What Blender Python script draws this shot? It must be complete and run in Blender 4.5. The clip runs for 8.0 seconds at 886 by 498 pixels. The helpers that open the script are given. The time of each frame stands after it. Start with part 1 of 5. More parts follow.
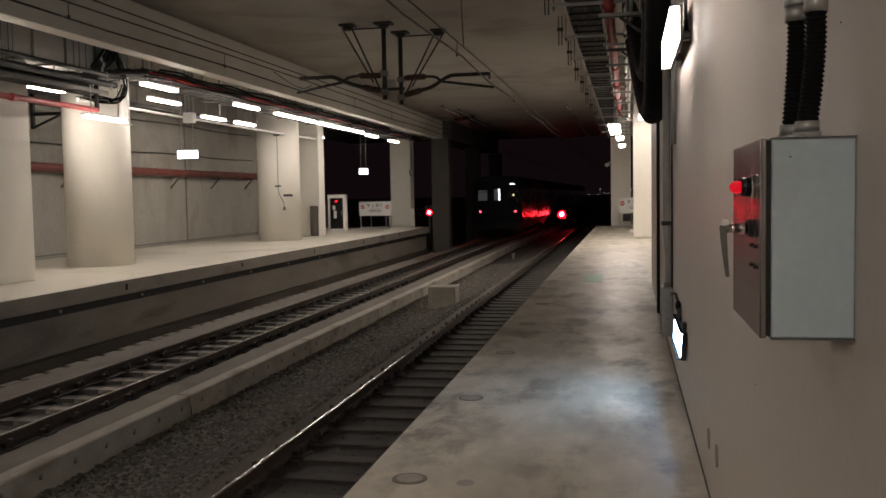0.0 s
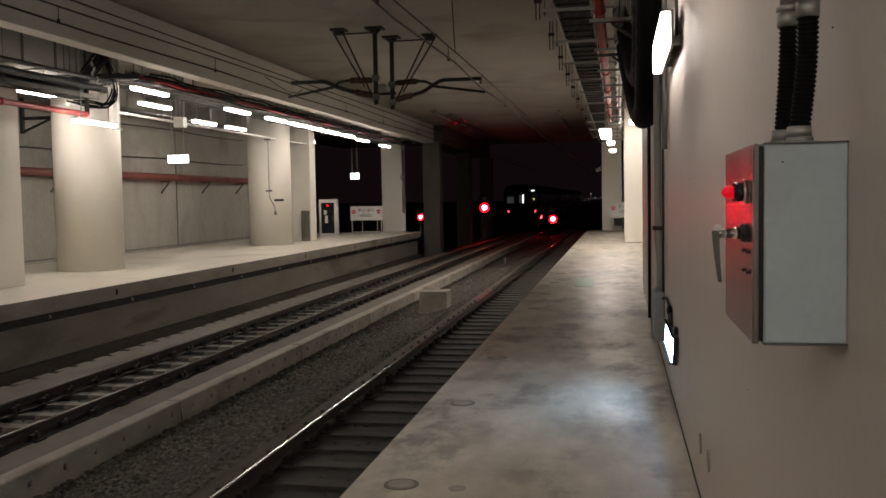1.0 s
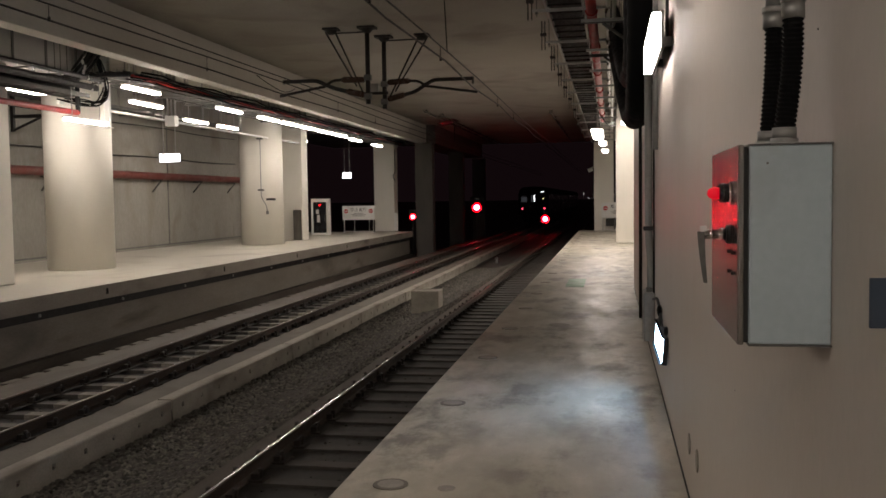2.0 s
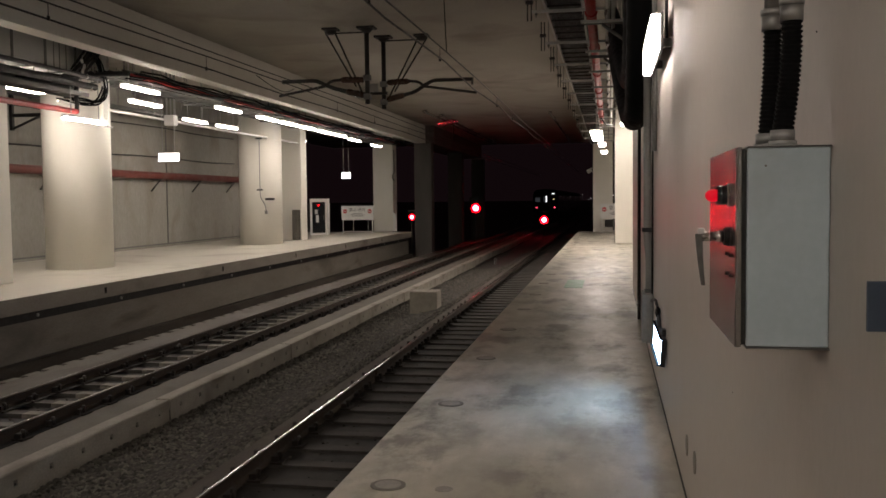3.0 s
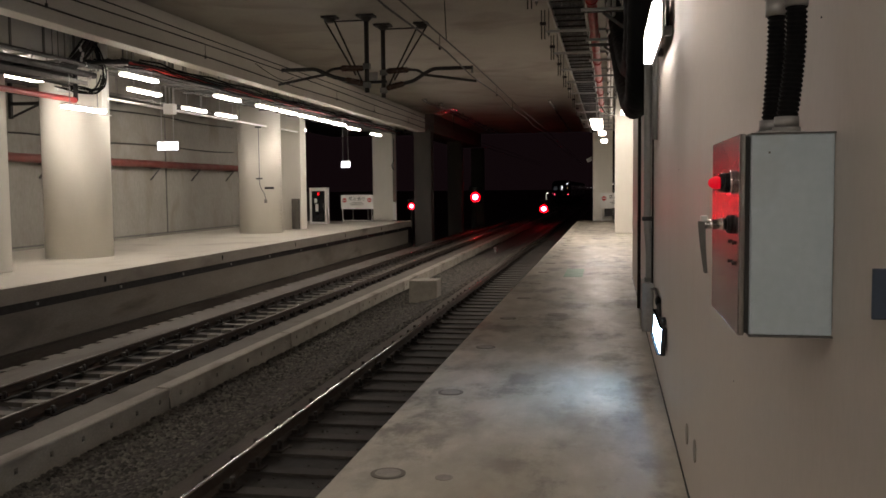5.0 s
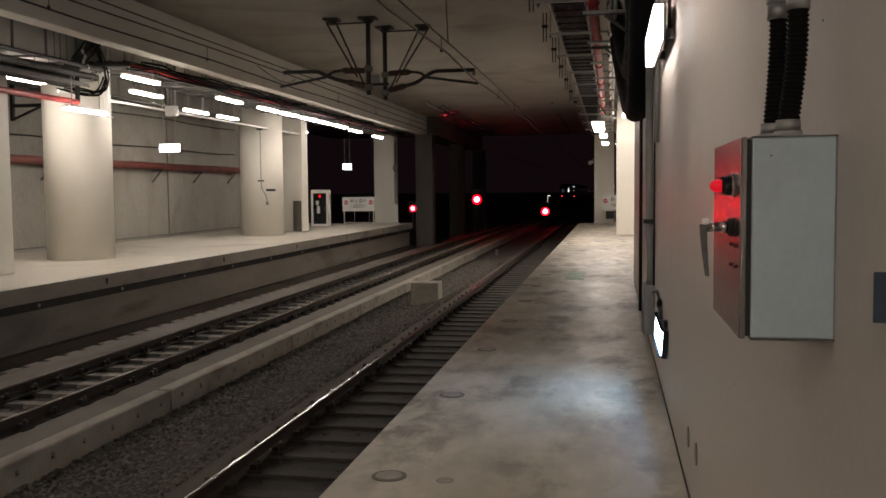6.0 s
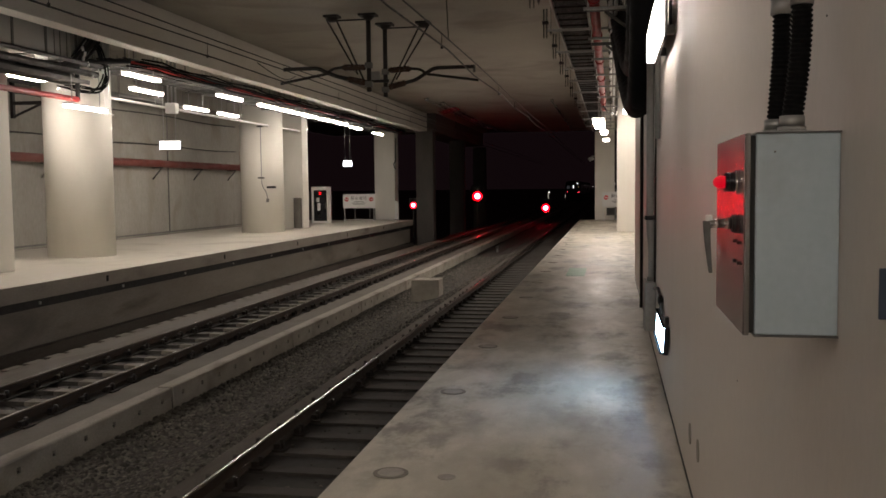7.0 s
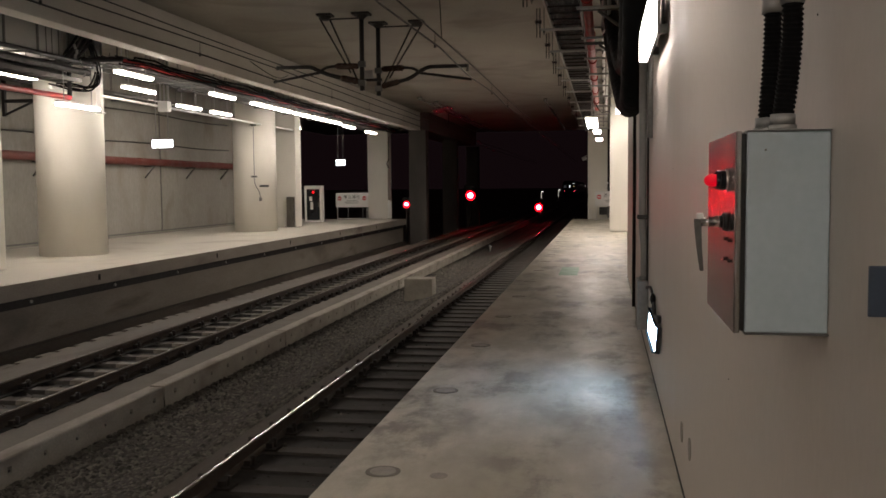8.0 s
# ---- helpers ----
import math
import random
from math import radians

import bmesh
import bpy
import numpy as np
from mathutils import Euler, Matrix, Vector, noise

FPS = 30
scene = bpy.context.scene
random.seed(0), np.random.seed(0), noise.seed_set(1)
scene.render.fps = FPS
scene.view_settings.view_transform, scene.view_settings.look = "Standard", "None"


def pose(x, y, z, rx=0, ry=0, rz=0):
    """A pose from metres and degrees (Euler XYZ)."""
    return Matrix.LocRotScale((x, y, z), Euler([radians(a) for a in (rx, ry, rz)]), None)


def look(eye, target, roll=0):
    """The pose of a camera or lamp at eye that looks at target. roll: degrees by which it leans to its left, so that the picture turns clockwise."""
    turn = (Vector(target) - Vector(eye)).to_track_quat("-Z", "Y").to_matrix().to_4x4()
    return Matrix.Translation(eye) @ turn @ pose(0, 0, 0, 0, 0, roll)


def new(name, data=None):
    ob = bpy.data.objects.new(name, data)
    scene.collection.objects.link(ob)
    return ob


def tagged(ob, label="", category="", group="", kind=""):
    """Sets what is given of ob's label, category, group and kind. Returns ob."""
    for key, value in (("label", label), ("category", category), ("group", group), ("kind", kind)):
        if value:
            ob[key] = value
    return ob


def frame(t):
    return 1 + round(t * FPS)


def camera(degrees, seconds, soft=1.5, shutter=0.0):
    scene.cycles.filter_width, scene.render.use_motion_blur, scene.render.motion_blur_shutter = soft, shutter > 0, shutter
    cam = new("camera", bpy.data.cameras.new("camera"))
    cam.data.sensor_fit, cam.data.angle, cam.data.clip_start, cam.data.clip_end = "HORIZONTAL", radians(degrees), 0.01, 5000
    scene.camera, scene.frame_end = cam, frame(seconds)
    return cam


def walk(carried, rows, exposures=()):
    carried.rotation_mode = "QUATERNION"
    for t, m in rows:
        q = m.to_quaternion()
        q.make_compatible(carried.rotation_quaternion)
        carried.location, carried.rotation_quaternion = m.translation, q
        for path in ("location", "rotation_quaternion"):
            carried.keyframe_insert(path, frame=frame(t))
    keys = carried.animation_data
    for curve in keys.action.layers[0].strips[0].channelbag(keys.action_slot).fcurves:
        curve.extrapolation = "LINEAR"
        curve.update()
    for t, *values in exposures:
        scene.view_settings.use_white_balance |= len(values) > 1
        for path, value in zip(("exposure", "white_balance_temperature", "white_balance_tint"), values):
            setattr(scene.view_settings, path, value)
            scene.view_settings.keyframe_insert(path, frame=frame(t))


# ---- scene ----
cam = camera(52.4, 8.0, soft=1.6)
PATH = [
    (0, (-0.008, -0.027, 1.601), (-0.41, 1.929, 1.482), -1.0),
    (0.5, (-0.012, -0.024, 1.601), (-0.402, 1.934, 1.489), -1.0),
    (1, (-0.011, -0.019, 1.602), (-0.394, 1.941, 1.493), -1.0),
    (1.5, (-0.003, -0.014, 1.602), (-0.374, 1.948, 1.492), -1.0),
    (3, (0.004, -0.01, 1.604), (-0.36, 1.954, 1.495), -0.6),
    (3.5, (0.001, -0.001, 1.602), (-0.363, 1.962, 1.484), -0.6),
    (4, (0.0, 0.005, 1.603), (-0.364, 1.967, 1.477), -0.6),
    (4.5, (-0.001, 0.003, 1.6), (-0.363, 1.966, 1.465), -0.6),
    (6, (-0.001, 0.001, 1.601), (-0.367, 1.963, 1.473), -0.5),
    (6.5, (-0.003, 0.0, 1.601), (-0.366, 1.963, 1.468), -0.5),
    (7, (-0.006, 0.006, 1.601), (-0.373, 1.967, 1.466), -0.6),
    (7.5, (-0.008, 0.003, 1.601), (-0.371, 1.965, 1.465), -0.6),
    (8, (-0.003, 0.007, 1.598), (-0.355, 1.971, 1.461), -0.5),
]
walk(cam, [(t, look(eye, target, roll)) for t, eye, target, roll in PATH])

# ---- light: night outside, lamps inside ----
world = bpy.data.worlds.new("night")
scene.world = world
world.use_nodes = True
world.node_tree.nodes["Background"].inputs[0].default_value = (0.085, 0.042, 0.052, 1)
world.node_tree.nodes["Background"].inputs[1].default_value = 0.055
scene.view_settings.exposure = 0.0
BATTEN = 50.0      # glow of the tube lights
FLOOD = 41.0       # cold flood lamp near the floor
SIGNAL = 110.0      # red signals

# ---- levels and lines of the plan ----
RAIL = -0.95       # top of rail; platforms at 0
CEIL = 5.5
TRACK_R, TRACK_L = -2.945, -7.36
EDGE_R, EDGE_L = -1.51, -9.97
WALL_E, WALL_W = 0.41, -16.1


# ---- materials ----
def mat(name, dark, light, rough=(0.5, 0.7), metal=0.0, scale=3.0, fine=60.0, bump=0.1, stretch=(1, 1, 1), stain=None, stain_scale=0.8, stain_edge=(0.52, 0.66), rand=0.0, bump_dist=0.01, soft_stain=False):
    m = bpy.data.materials.new(name)
    m.use_nodes = True
    nt = m.node_tree
    n, l = nt.nodes, nt.links
    b = n["Principled BSDF"]
    tc, mp = n.new("ShaderNodeTexCoord"), n.new("ShaderNodeMapping")
    l.new(tc.outputs["Object"], mp.inputs[0])
    mp.inputs["Scale"].default_value = stretch
    big, small = n.new("ShaderNodeTexNoise"), n.new("ShaderNodeTexNoise")
    big.inputs["Scale"].default_value, big.inputs["Detail"].default_value, big.inputs["Roughness"].default_value = scale, 6, 0.62
    small.inputs["Scale"].default_value, small.inputs["Detail"].default_value = fine, 4
    for q in (big, small):
        l.new(mp.outputs[0], q.inputs["Vector"])
    mixf = n.new("ShaderNodeMath")
    mixf.operation = "MULTIPLY_ADD"
    mixf.inputs[1].default_value = 0.35
    l.new(small.outputs["Fac"], mixf.inputs[0])
    sub = n.new("ShaderNodeMath")
    sub.operation = "MULTIPLY"
    sub.inputs[1].default_value = 0.65
    l.new(big.outputs["Fac"], sub.inputs[0])
    l.new(sub.outputs[0], mixf.inputs[2])
    ramp = n.new("ShaderNodeValToRGB")
    ramp.color_ramp.elements[0].position, ramp.color_ramp.elements[1].position = 0.34, 0.66
    ramp.color_ramp.elements[0].color, ramp.color_ramp.elements[1].color = (*dark, 1), (*light, 1)
    l.new(mixf.outputs[0], ramp.inputs[0])
    col = ramp.outputs[0]
    if stain:
        st = n.new("ShaderNodeTexNoise")
        st.inputs["Scale"].default_value, st.inputs["Detail"].default_value, st.inputs["Distortion"].default_value = stain_scale, (3.0 if soft_stain else 7.0), (0.0 if soft_stain else 0.6)
        l.new(mp.outputs[0], st.inputs["Vector"])
        sr = n.new("ShaderNodeMapRange")
        sr.inputs["From Min"].default_value, sr.inputs["From Max"].default_value = stain_edge
        sr.inputs["To Max"].default_value = 0.8
        l.new(st.outputs["Fac"], sr.inputs[0])
        mx = n.new("ShaderNodeMix")
        mx.data_type = "RGBA"
        l.new(sr.outputs[0], mx.inputs[0])
        l.new(col, mx.inputs[6])
        mx.inputs[7].default_value = (*stain, 1)
        col = mx.outputs[2]
    if rand:
        oi, hs, rr = n.new("ShaderNodeObjectInfo"), n.new("ShaderNodeHueSaturation"), n.new("ShaderNodeMapRange")
        rr.inputs["To Min"].default_value, rr.inputs["To Max"].default_value = 1 - rand, 1 + rand
        l.new(oi.outputs["Random"], rr.inputs[0])
        l.new(rr.outputs[0], hs.inputs["Value"])
        l.new(col, hs.inputs["Color"])
        col = hs.outputs[0]
    l.new(col, b.inputs["Base Color"])
    ro = n.new("ShaderNodeMapRange")
    ro.inputs["From Min"].default_value, ro.inputs["From Max"].default_value = 0.35, 0.65
    ro.inputs["To Min"].default_value, ro.inputs["To Max"].default_value = rough
    l.new(big.outputs["Fac"], ro.inputs[0])
    l.new(ro.outputs[0], b.inputs["Roughness"])
    b.inputs["Metallic"].default_value = metal
    if bump:
        bp = n.new("ShaderNodeBump")
        bp.inputs["Strength"].default_value, bp.inputs["Distance"].default_value = bump, bump_dist
        l.new(mixf.outputs[0], bp.inputs["Height"])
        l.new(bp.outputs[0], b.inputs["Normal"])
    return m


def glow(name, color, strength):
    m = bpy.data.materials.new(name)
    m.use_nodes = True
    b = m.node_tree.nodes["Principled BSDF"]
    b.inputs["Base Color"].default_value = (*[0.25 * c for c in color], 1)
    b.inputs["Emission Color"].default_value = (*color, 1)
    b.inputs["Emission Strength"].default_value = strength
    return m


def floor_material():
    """Worn trowelled concrete: broad clouds, dark smudges, fine grit; polished where it is worn."""
    m = bpy.data.materials.new("platform_concrete")
    m.use_nodes = True
    nt = m.node_tree
    n, l = nt.nodes, nt.links
    b = n["Principled BSDF"]
    tc = n.new("ShaderNodeTexCoord")

    def cloud(scale, detail, rough, stretch, lo, hi):
        mp, q, mr = n.new("ShaderNodeMapping"), n.new("ShaderNodeTexNoise"), n.new("ShaderNodeMapRange")
        mp.inputs["Scale"].default_value = stretch
        l.new(tc.outputs["Object"], mp.inputs[0])
        l.new(mp.outputs[0], q.inputs["Vector"])
        q.inputs["Scale"].default_value, q.inputs["Detail"].default_value, q.inputs["Roughness"].default_value = scale, detail, rough
        mr.interpolation_type = "SMOOTHSTEP"
        mr.inputs["From Min"].default_value, mr.inputs["From Max"].default_value = lo, hi
        l.new(q.outputs["Fac"], mr.inputs[0])
        return mr.outputs[0], q.outputs["Fac"]

    def blend(fac, a, c):
        mx = n.new("ShaderNodeMix")
        mx.data_type = "RGBA"
        l.new(fac, mx.inputs[0])
        for k, v in ((6, a), (7, c)):
            if isinstance(v, tuple):
                mx.inputs[k].default_value = (*v, 1)
            else:
                l.new(v, mx.inputs[k])
        return mx.outputs[2]

    def scaled(x, f):
        q = n.new("ShaderNodeMath")
        q.operation = "MULTIPLY"
        q.inputs[1].default_value = f
        l.new(x, q.inputs[0])
        return q.outputs[0]

    def times(x, y):
        q = n.new("ShaderNodeMath")
        q.operation = "MULTIPLY"
        l.new(x, q.inputs[0])
        l.new(y, q.inputs[1])
        return q.outputs[0]

    broad, _ = cloud(0.9, 4, 0.6, (1, 0.5, 1), 0.38, 0.62)
    mid, midf = cloud(3.0, 7, 0.66, (1, 0.42, 1), 0.38, 0.62)
    dirt, _ = cloud(2.0, 7, 0.68, (1, 0.55, 1), 0.46, 0.62)
    zone, _ = cloud(0.75, 2, 0.5, (1, 0.5, 1), 0.34, 0.58)
    grit, gritf = cloud(70, 3, 0.6, (1, 1, 1), 0.35, 0.65)
    col = blend(broad, (0.345, 0.312, 0.242), (0.50, 0.458, 0.372))
    col = blend(scaled(mid, 0.55), col, (0.34, 0.305, 0.245))
    col = blend(scaled(times(dirt, zone), 0.9), col, (0.12, 0.105, 0.08))
    col = blend(scaled(grit, 0.22), col, (0.30, 0.275, 0.235))
    l.new(col, b.inputs["Base Color"])
    ro = n.new("ShaderNodeMapRange")
    ro.inputs["From Min"].default_value, ro.inputs["From Max"].default_value = 0.35, 0.65
    ro.inputs["To Min"].default_value, ro.inputs["To Max"].default_value = 0.34, 0.60
    l.new(midf, ro.inputs[0])
    l.new(ro.outputs[0], b.inputs["Roughness"])
    bp = n.new("ShaderNodeBump")
    bp.inputs["Strength"].default_value, bp.inputs["Distance"].default_value = 0.12, 0.006
    l.new(midf, bp.inputs["Height"])
    bp2 = n.new("ShaderNodeBump")
    bp2.inputs["Strength"].default_value, bp2.inputs["Distance"].default_value = 0.12, 0.002
    l.new(gritf, bp2.inputs["Height"])
    l.new(bp.outputs[0], bp2.inputs["Normal"])
    l.new(bp2.outputs[0], b.inputs["Normal"])
    return m


M_FLOOR = floor_material()
M_FLOOR_FAR = mat("far_platform_concrete", (0.40, 0.373, 0.318), (0.53, 0.502, 0.43), (0.45, 0.65), 0, 0.8, 30, 0.1, (1, 1, 1), (0.3, 0.27, 0.22), 0.5, (0.56, 0.72))
M_EDGE_SHADED = mat("shaded_edge_concrete", (0.30, 0.275, 0.24), (0.44, 0.405, 0.355), (0.7, 0.9), 0, 1.5, 40, 0.2, (1, 0.5, 1), (0.14, 0.12, 0.1), 0.7, (0.55, 0.7))
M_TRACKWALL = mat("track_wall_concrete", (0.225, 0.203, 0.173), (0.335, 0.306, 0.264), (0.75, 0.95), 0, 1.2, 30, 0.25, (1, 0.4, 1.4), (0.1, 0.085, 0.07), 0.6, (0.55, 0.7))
M_PAINT_WALL = mat("beige_wall_paint", (0.50, 0.45, 0.405), (0.575, 0.52, 0.47), (0.42, 0.6), 0, 1.6, 60, 0.05, (1, 1, 0.4), (0.50, 0.455, 0.405), 0.9, (0.5, 0.75))
M_COLUMN = mat("column_paint", (0.70, 0.675, 0.60), (0.78, 0.75, 0.68), (0.5, 0.7), 0, 1.4, 70, 0.06, (1, 1, 0.4))
M_WESTWALL = mat("raw_wall_concrete", (0.23, 0.215, 0.19), (0.33, 0.315, 0.28), (0.7, 0.9), 0, 0.7, 12, 0.06, (1, 1, 0.5), (0.2, 0.175, 0.145), 1.1, (0.54, 0.72))
M_CEIL = mat("ceiling_concrete", (0.28, 0.258, 0.222), (0.38, 0.352, 0.306), (0.8, 0.95), 0, 0.5, 20, 0.15, (1, 1, 1), (0.2, 0.18, 0.15), 0.4, (0.5, 0.7))
M_BEAM = mat("beam_concrete", (0.56, 0.53, 0.475), (0.66, 0.63, 0.57), (0.75, 0.9), 0, 0.8, 26, 0.12, (1, 0.5, 1), (0.5, 0.465, 0.41), 0.6, (0.54, 0.7))
M_BALLAST = mat("ballast_stone", (0.025, 0.022, 0.02), (0.085, 0.076, 0.066), (0.85, 0.97), 0, 9, 40, 0.9, (1, 1, 1), (0.05, 0.042, 0.036), 1.6, (0.5, 0.65), 0.0, 0.04)
M_TIE = mat("sleeper_concrete", (0.11, 0.098, 0.082), (0.205, 0.188, 0.16), (0.75, 0.9), 0, 5, 50, 0.3, (1, 1, 1), (0.1, 0.08, 0.06), 3.0, (0.5, 0.66), 0.18)
M_TIE_DARK = mat("dark_sleeper_concrete", (0.032, 0.028, 0.024), (0.07, 0.063, 0.054), (0.7, 0.9), 0, 5, 50, 0.3, (1, 1, 1), (0.04, 0.032, 0.026), 3.0, (0.48, 0.62), 0.2)
M_RUST = mat("rail_rust", (0.032, 0.023, 0.017), (0.075, 0.054, 0.04), (0.6, 0.85), 0.3, 10, 90, 0.3)
M_RAILTOP = mat("polished_rail", (0.5, 0.49, 0.48), (0.66, 0.65, 0.63), (0.17, 0.26), 1.0, 4, 80, 0.03, (1, 0.1, 1))
M_CHAIR = mat("rail_chair_iron", (0.016, 0.012, 0.01), (0.036, 0.027, 0.021), (0.6, 0.85), 0.2, 14, 90, 0.3)
M_KERB = mat("kerb_concrete", (0.26, 0.24, 0.2), (0.42, 0.385, 0.33), (0.75, 0.92), 0, 3, 45, 0.25, (1, 0.6, 1), (0.19, 0.165, 0.135), 1.6, (0.54, 0.68), 0.08)
M_HOLE = mat("hole_shade", (0.012, 0.011, 0.01), (0.025, 0.022, 0.02), (0.9, 1.0), 0, 8, 40, 0)
M_BLACK = mat("black_rubber", (0.006, 0.006, 0.006), (0.012, 0.0115, 0.011), (0.5, 0.7), 0, 12, 80, 0.1)
M_FLEX = mat("matt_black_hose", (0.005, 0.005, 0.005), (0.010, 0.0097, 0.0095), (0.55, 0.75), 0, 12, 80, 0.1)
M_FLEX.node_tree.nodes["Principled BSDF"].inputs["Specular IOR Level"].default_value = 0.07
M_SLAB = mat("track_slab_concrete", (0.105, 0.094, 0.079), (0.185, 0.168, 0.142), (0.75, 0.92), 0, 2.5, 45, 0.3, (1, 0.6, 1), (0.11, 0.094, 0.076), 1.8, (0.5, 0.66))
M_BED = mat("oily_track_bed", (0.018, 0.0155, 0.013), (0.040, 0.036, 0.031), (0.7, 0.9), 0, 3, 40, 0.3, (1, 0.6, 1), (0.02, 0.017, 0.014), 2.0, (0.5, 0.66))
M_LEDGE = mat("rusty_track_ledge", (0.062, 0.052, 0.042), (0.112, 0.096, 0.079), (0.7, 0.9), 0, 3, 45, 0.3, (1, 0.3, 1), (0.06, 0.047, 0.036), 2.0, (0.5, 0.66))
M_CABLE = mat("dark_cable", (0.015, 0.014, 0.013), (0.04, 0.037, 0.034), (0.4, 0.65), 0, 10, 60, 0.1)
M_CABLE.node_tree.nodes["Principled BSDF"].inputs["Specular IOR Level"].default_value = 0.25
M_STEEL = mat("galvanised_steel", (0.32, 0.32, 0.31), (0.48, 0.475, 0.46), (0.35, 0.55), 0.85, 6, 60, 0.06)
M_DULL = mat("dull_steel", (0.10, 0.097, 0.092), (0.2, 0.195, 0.185), (0.5, 0.7), 0.5, 6, 60, 0.1)
M_IRON = mat("catenary_iron", (0.018, 0.017, 0.015), (0.045, 0.042, 0.038), (0.55, 0.75), 0.4, 8, 60, 0.15)
M_PORCELAIN = mat("brown_porcelain", (0.05, 0.03, 0.022), (0.09, 0.055, 0.04), (0.15, 0.3), 0, 8, 60, 0.02)
M_MATT = mat("matt_black_paint", (0.003, 0.003, 0.003), (0.006, 0.006, 0.006), (0.9, 1.0), 0, 8, 60, 0.0)
M_MATT.node_tree.nodes["Principled BSDF"].inputs["Specular IOR Level"].default_value = 0.05
M_CHROME = mat("chrome", (0.6, 0.6, 0.6), (0.75, 0.75, 0.74), (0.08, 0.18), 1.0, 6, 60, 0.02)
M_STAINLESS = mat("brushed_stainless", (0.30, 0.29, 0.285), (0.42, 0.41, 0.40), (0.19, 0.27), 1.0, 5, 90, 0.03, (1, 1, 0.1))
_b = M_STAINLESS.node_tree.nodes["Principled BSDF"]
_b.inputs["Anisotropic"].default_value, _b.inputs["Anisotropic Rotation"].default_value = 0.9, 0.0
_t = M_STAINLESS.node_tree.nodes.new("ShaderNodeTangent")
_t.direction_type, _t.axis = "RADIAL", "Y"
M_STAINLESS.node_tree.links.new(_t.outputs[0], _b.inputs["Tangent"])
M_BOX = mat("pale_grey_enamel", (0.40, 0.48, 0.52), (0.47, 0.55, 0.59), (0.35, 0.5), 0, 4, 60, 0.03, (1, 1, 1), (0.38, 0.42, 0.43), 5, (0.6, 0.75))
M_RED = mat("red_pipe_paint", (0.32, 0.014, 0.011), (0.45, 0.028, 0.022), (0.3, 0.5), 0, 3, 50, 0.05)
M_OXIDE = mat("dull_red_pipe_paint", (0.13, 0.033, 0.026), (0.2, 0.05, 0.038), (0.45, 0.65), 0, 2, 40, 0.08)
M_WHITE = mat("white_paint", (0.72, 0.71, 0.68), (0.8, 0.79, 0.76), (0.4, 0.55), 0, 3, 60, 0.04)
M_WHITEPIPE = mat("pale_pipe", (0.6, 0.6, 0.58), (0.72, 0.72, 0.7), (0.3, 0.45), 0.2, 4, 60, 0.04)
M_GREY = mat("grey_conduit", (0.2, 0.195, 0.185), (0.29, 0.28, 0.265), (0.4, 0.6), 0.1, 3, 50, 0.06)
M_DUCT = mat("duct_sheet", (0.4, 0.395, 0.38), (0.5, 0.49, 0.47), (0.45, 0.65), 0.4, 1.5, 40, 0.08)
M_NAVY = mat("navy_plate", (0.025, 0.04, 0.065), (0.04, 0.055, 0.085), (0.4, 0.55), 0, 5, 60, 0.03)
M_GREEN = mat("worn_green_marking", (0.09, 0.20, 0.10), (0.15, 0.28, 0.15), (0.35, 0.55), 0, 4, 50, 0.1, (1, 1, 1), (0.27, 0.30, 0.21), 3, (0.58, 0.85))
M_SIGNRED = mat("sign_red", (0.5, 0.02, 0.03), (0.6, 0.035, 0.045), (0.4, 0.5), 0, 5, 60, 0.0)
M_INK = mat("sign_ink", (0.02, 0.02, 0.022), (0.035, 0.034, 0.036), (0.5, 0.6), 0, 5, 60, 0.0)
M_COVER = mat("cover_ring_iron", (0.115, 0.10, 0.08), (0.20, 0.18, 0.15), (0.55, 0.75), 0.2, 8, 80, 0.25)
M_COVER_IN = mat("cover_fill_mortar", (0.22, 0.2, 0.17), (0.33, 0.305, 0.26), (0.6, 0.8), 0, 8, 60, 0.25)
M_TRAIN = mat("train_stainless", (0.10, 0.10, 0.10), (0.2, 0.2, 0.195), (0.2, 0.35), 1.0, 1.5, 60, 0.05, (1, 0.2, 1))
M_TRAIN_END = mat("train_end_paint", (0.005, 0.0055, 0.007), (0.011, 0.012, 0.015), (0.8, 0.95), 0, 2, 40, 0.04)
M_TRAIN_DARK = mat("underfloor_grime", (0.02, 0.019, 0.018), (0.045, 0.042, 0.04), (0.7, 0.9), 0, 4, 40, 0.2)
M_DARKGLASS = mat("dark_glass", (0.01, 0.011, 0.013), (0.016, 0.017, 0.019), (0.04, 0.08), 0, 3, 40, 0.0)
M_UNLIT = mat("unlit_concrete", (0.055, 0.05, 0.045), (0.11, 0.1, 0.09), (0.8, 0.95), 0, 1.0, 30, 0.2, (1, 1, 0.4))
G_BATTEN = glow("tube_light", (1.0, 0.885, 0.785), BATTEN)
G_WALL_LAMP = glow("wall_lamp_light", (1.0, 0.89, 0.81), BATTEN * 0.5)
G_EXIT = glow("exit_sign_light", (0.93, 0.95, 1.0), 6.0)
G_FLOOD = glow("flood_light", (0.40, 0.66, 1.0), FLOOD)
G_SIGNAL = glow("signal_core", (1.0, 0.024, 0.038), SIGNAL)
G_RED_GLOW = glow("red_glow", (1.0, 0.0, 0.004), 5.0)
G_TAIL = glow("tail_lamp_light", (1.0, 0.05, 0.1), 6.0)
G_PILOT = glow("pilot_lamp_light", (1.0, 0.003, 0.025), 0.5)
G_WHITE = glow("train_lamp_light", (0.95, 0.97, 1.0), 2.2)
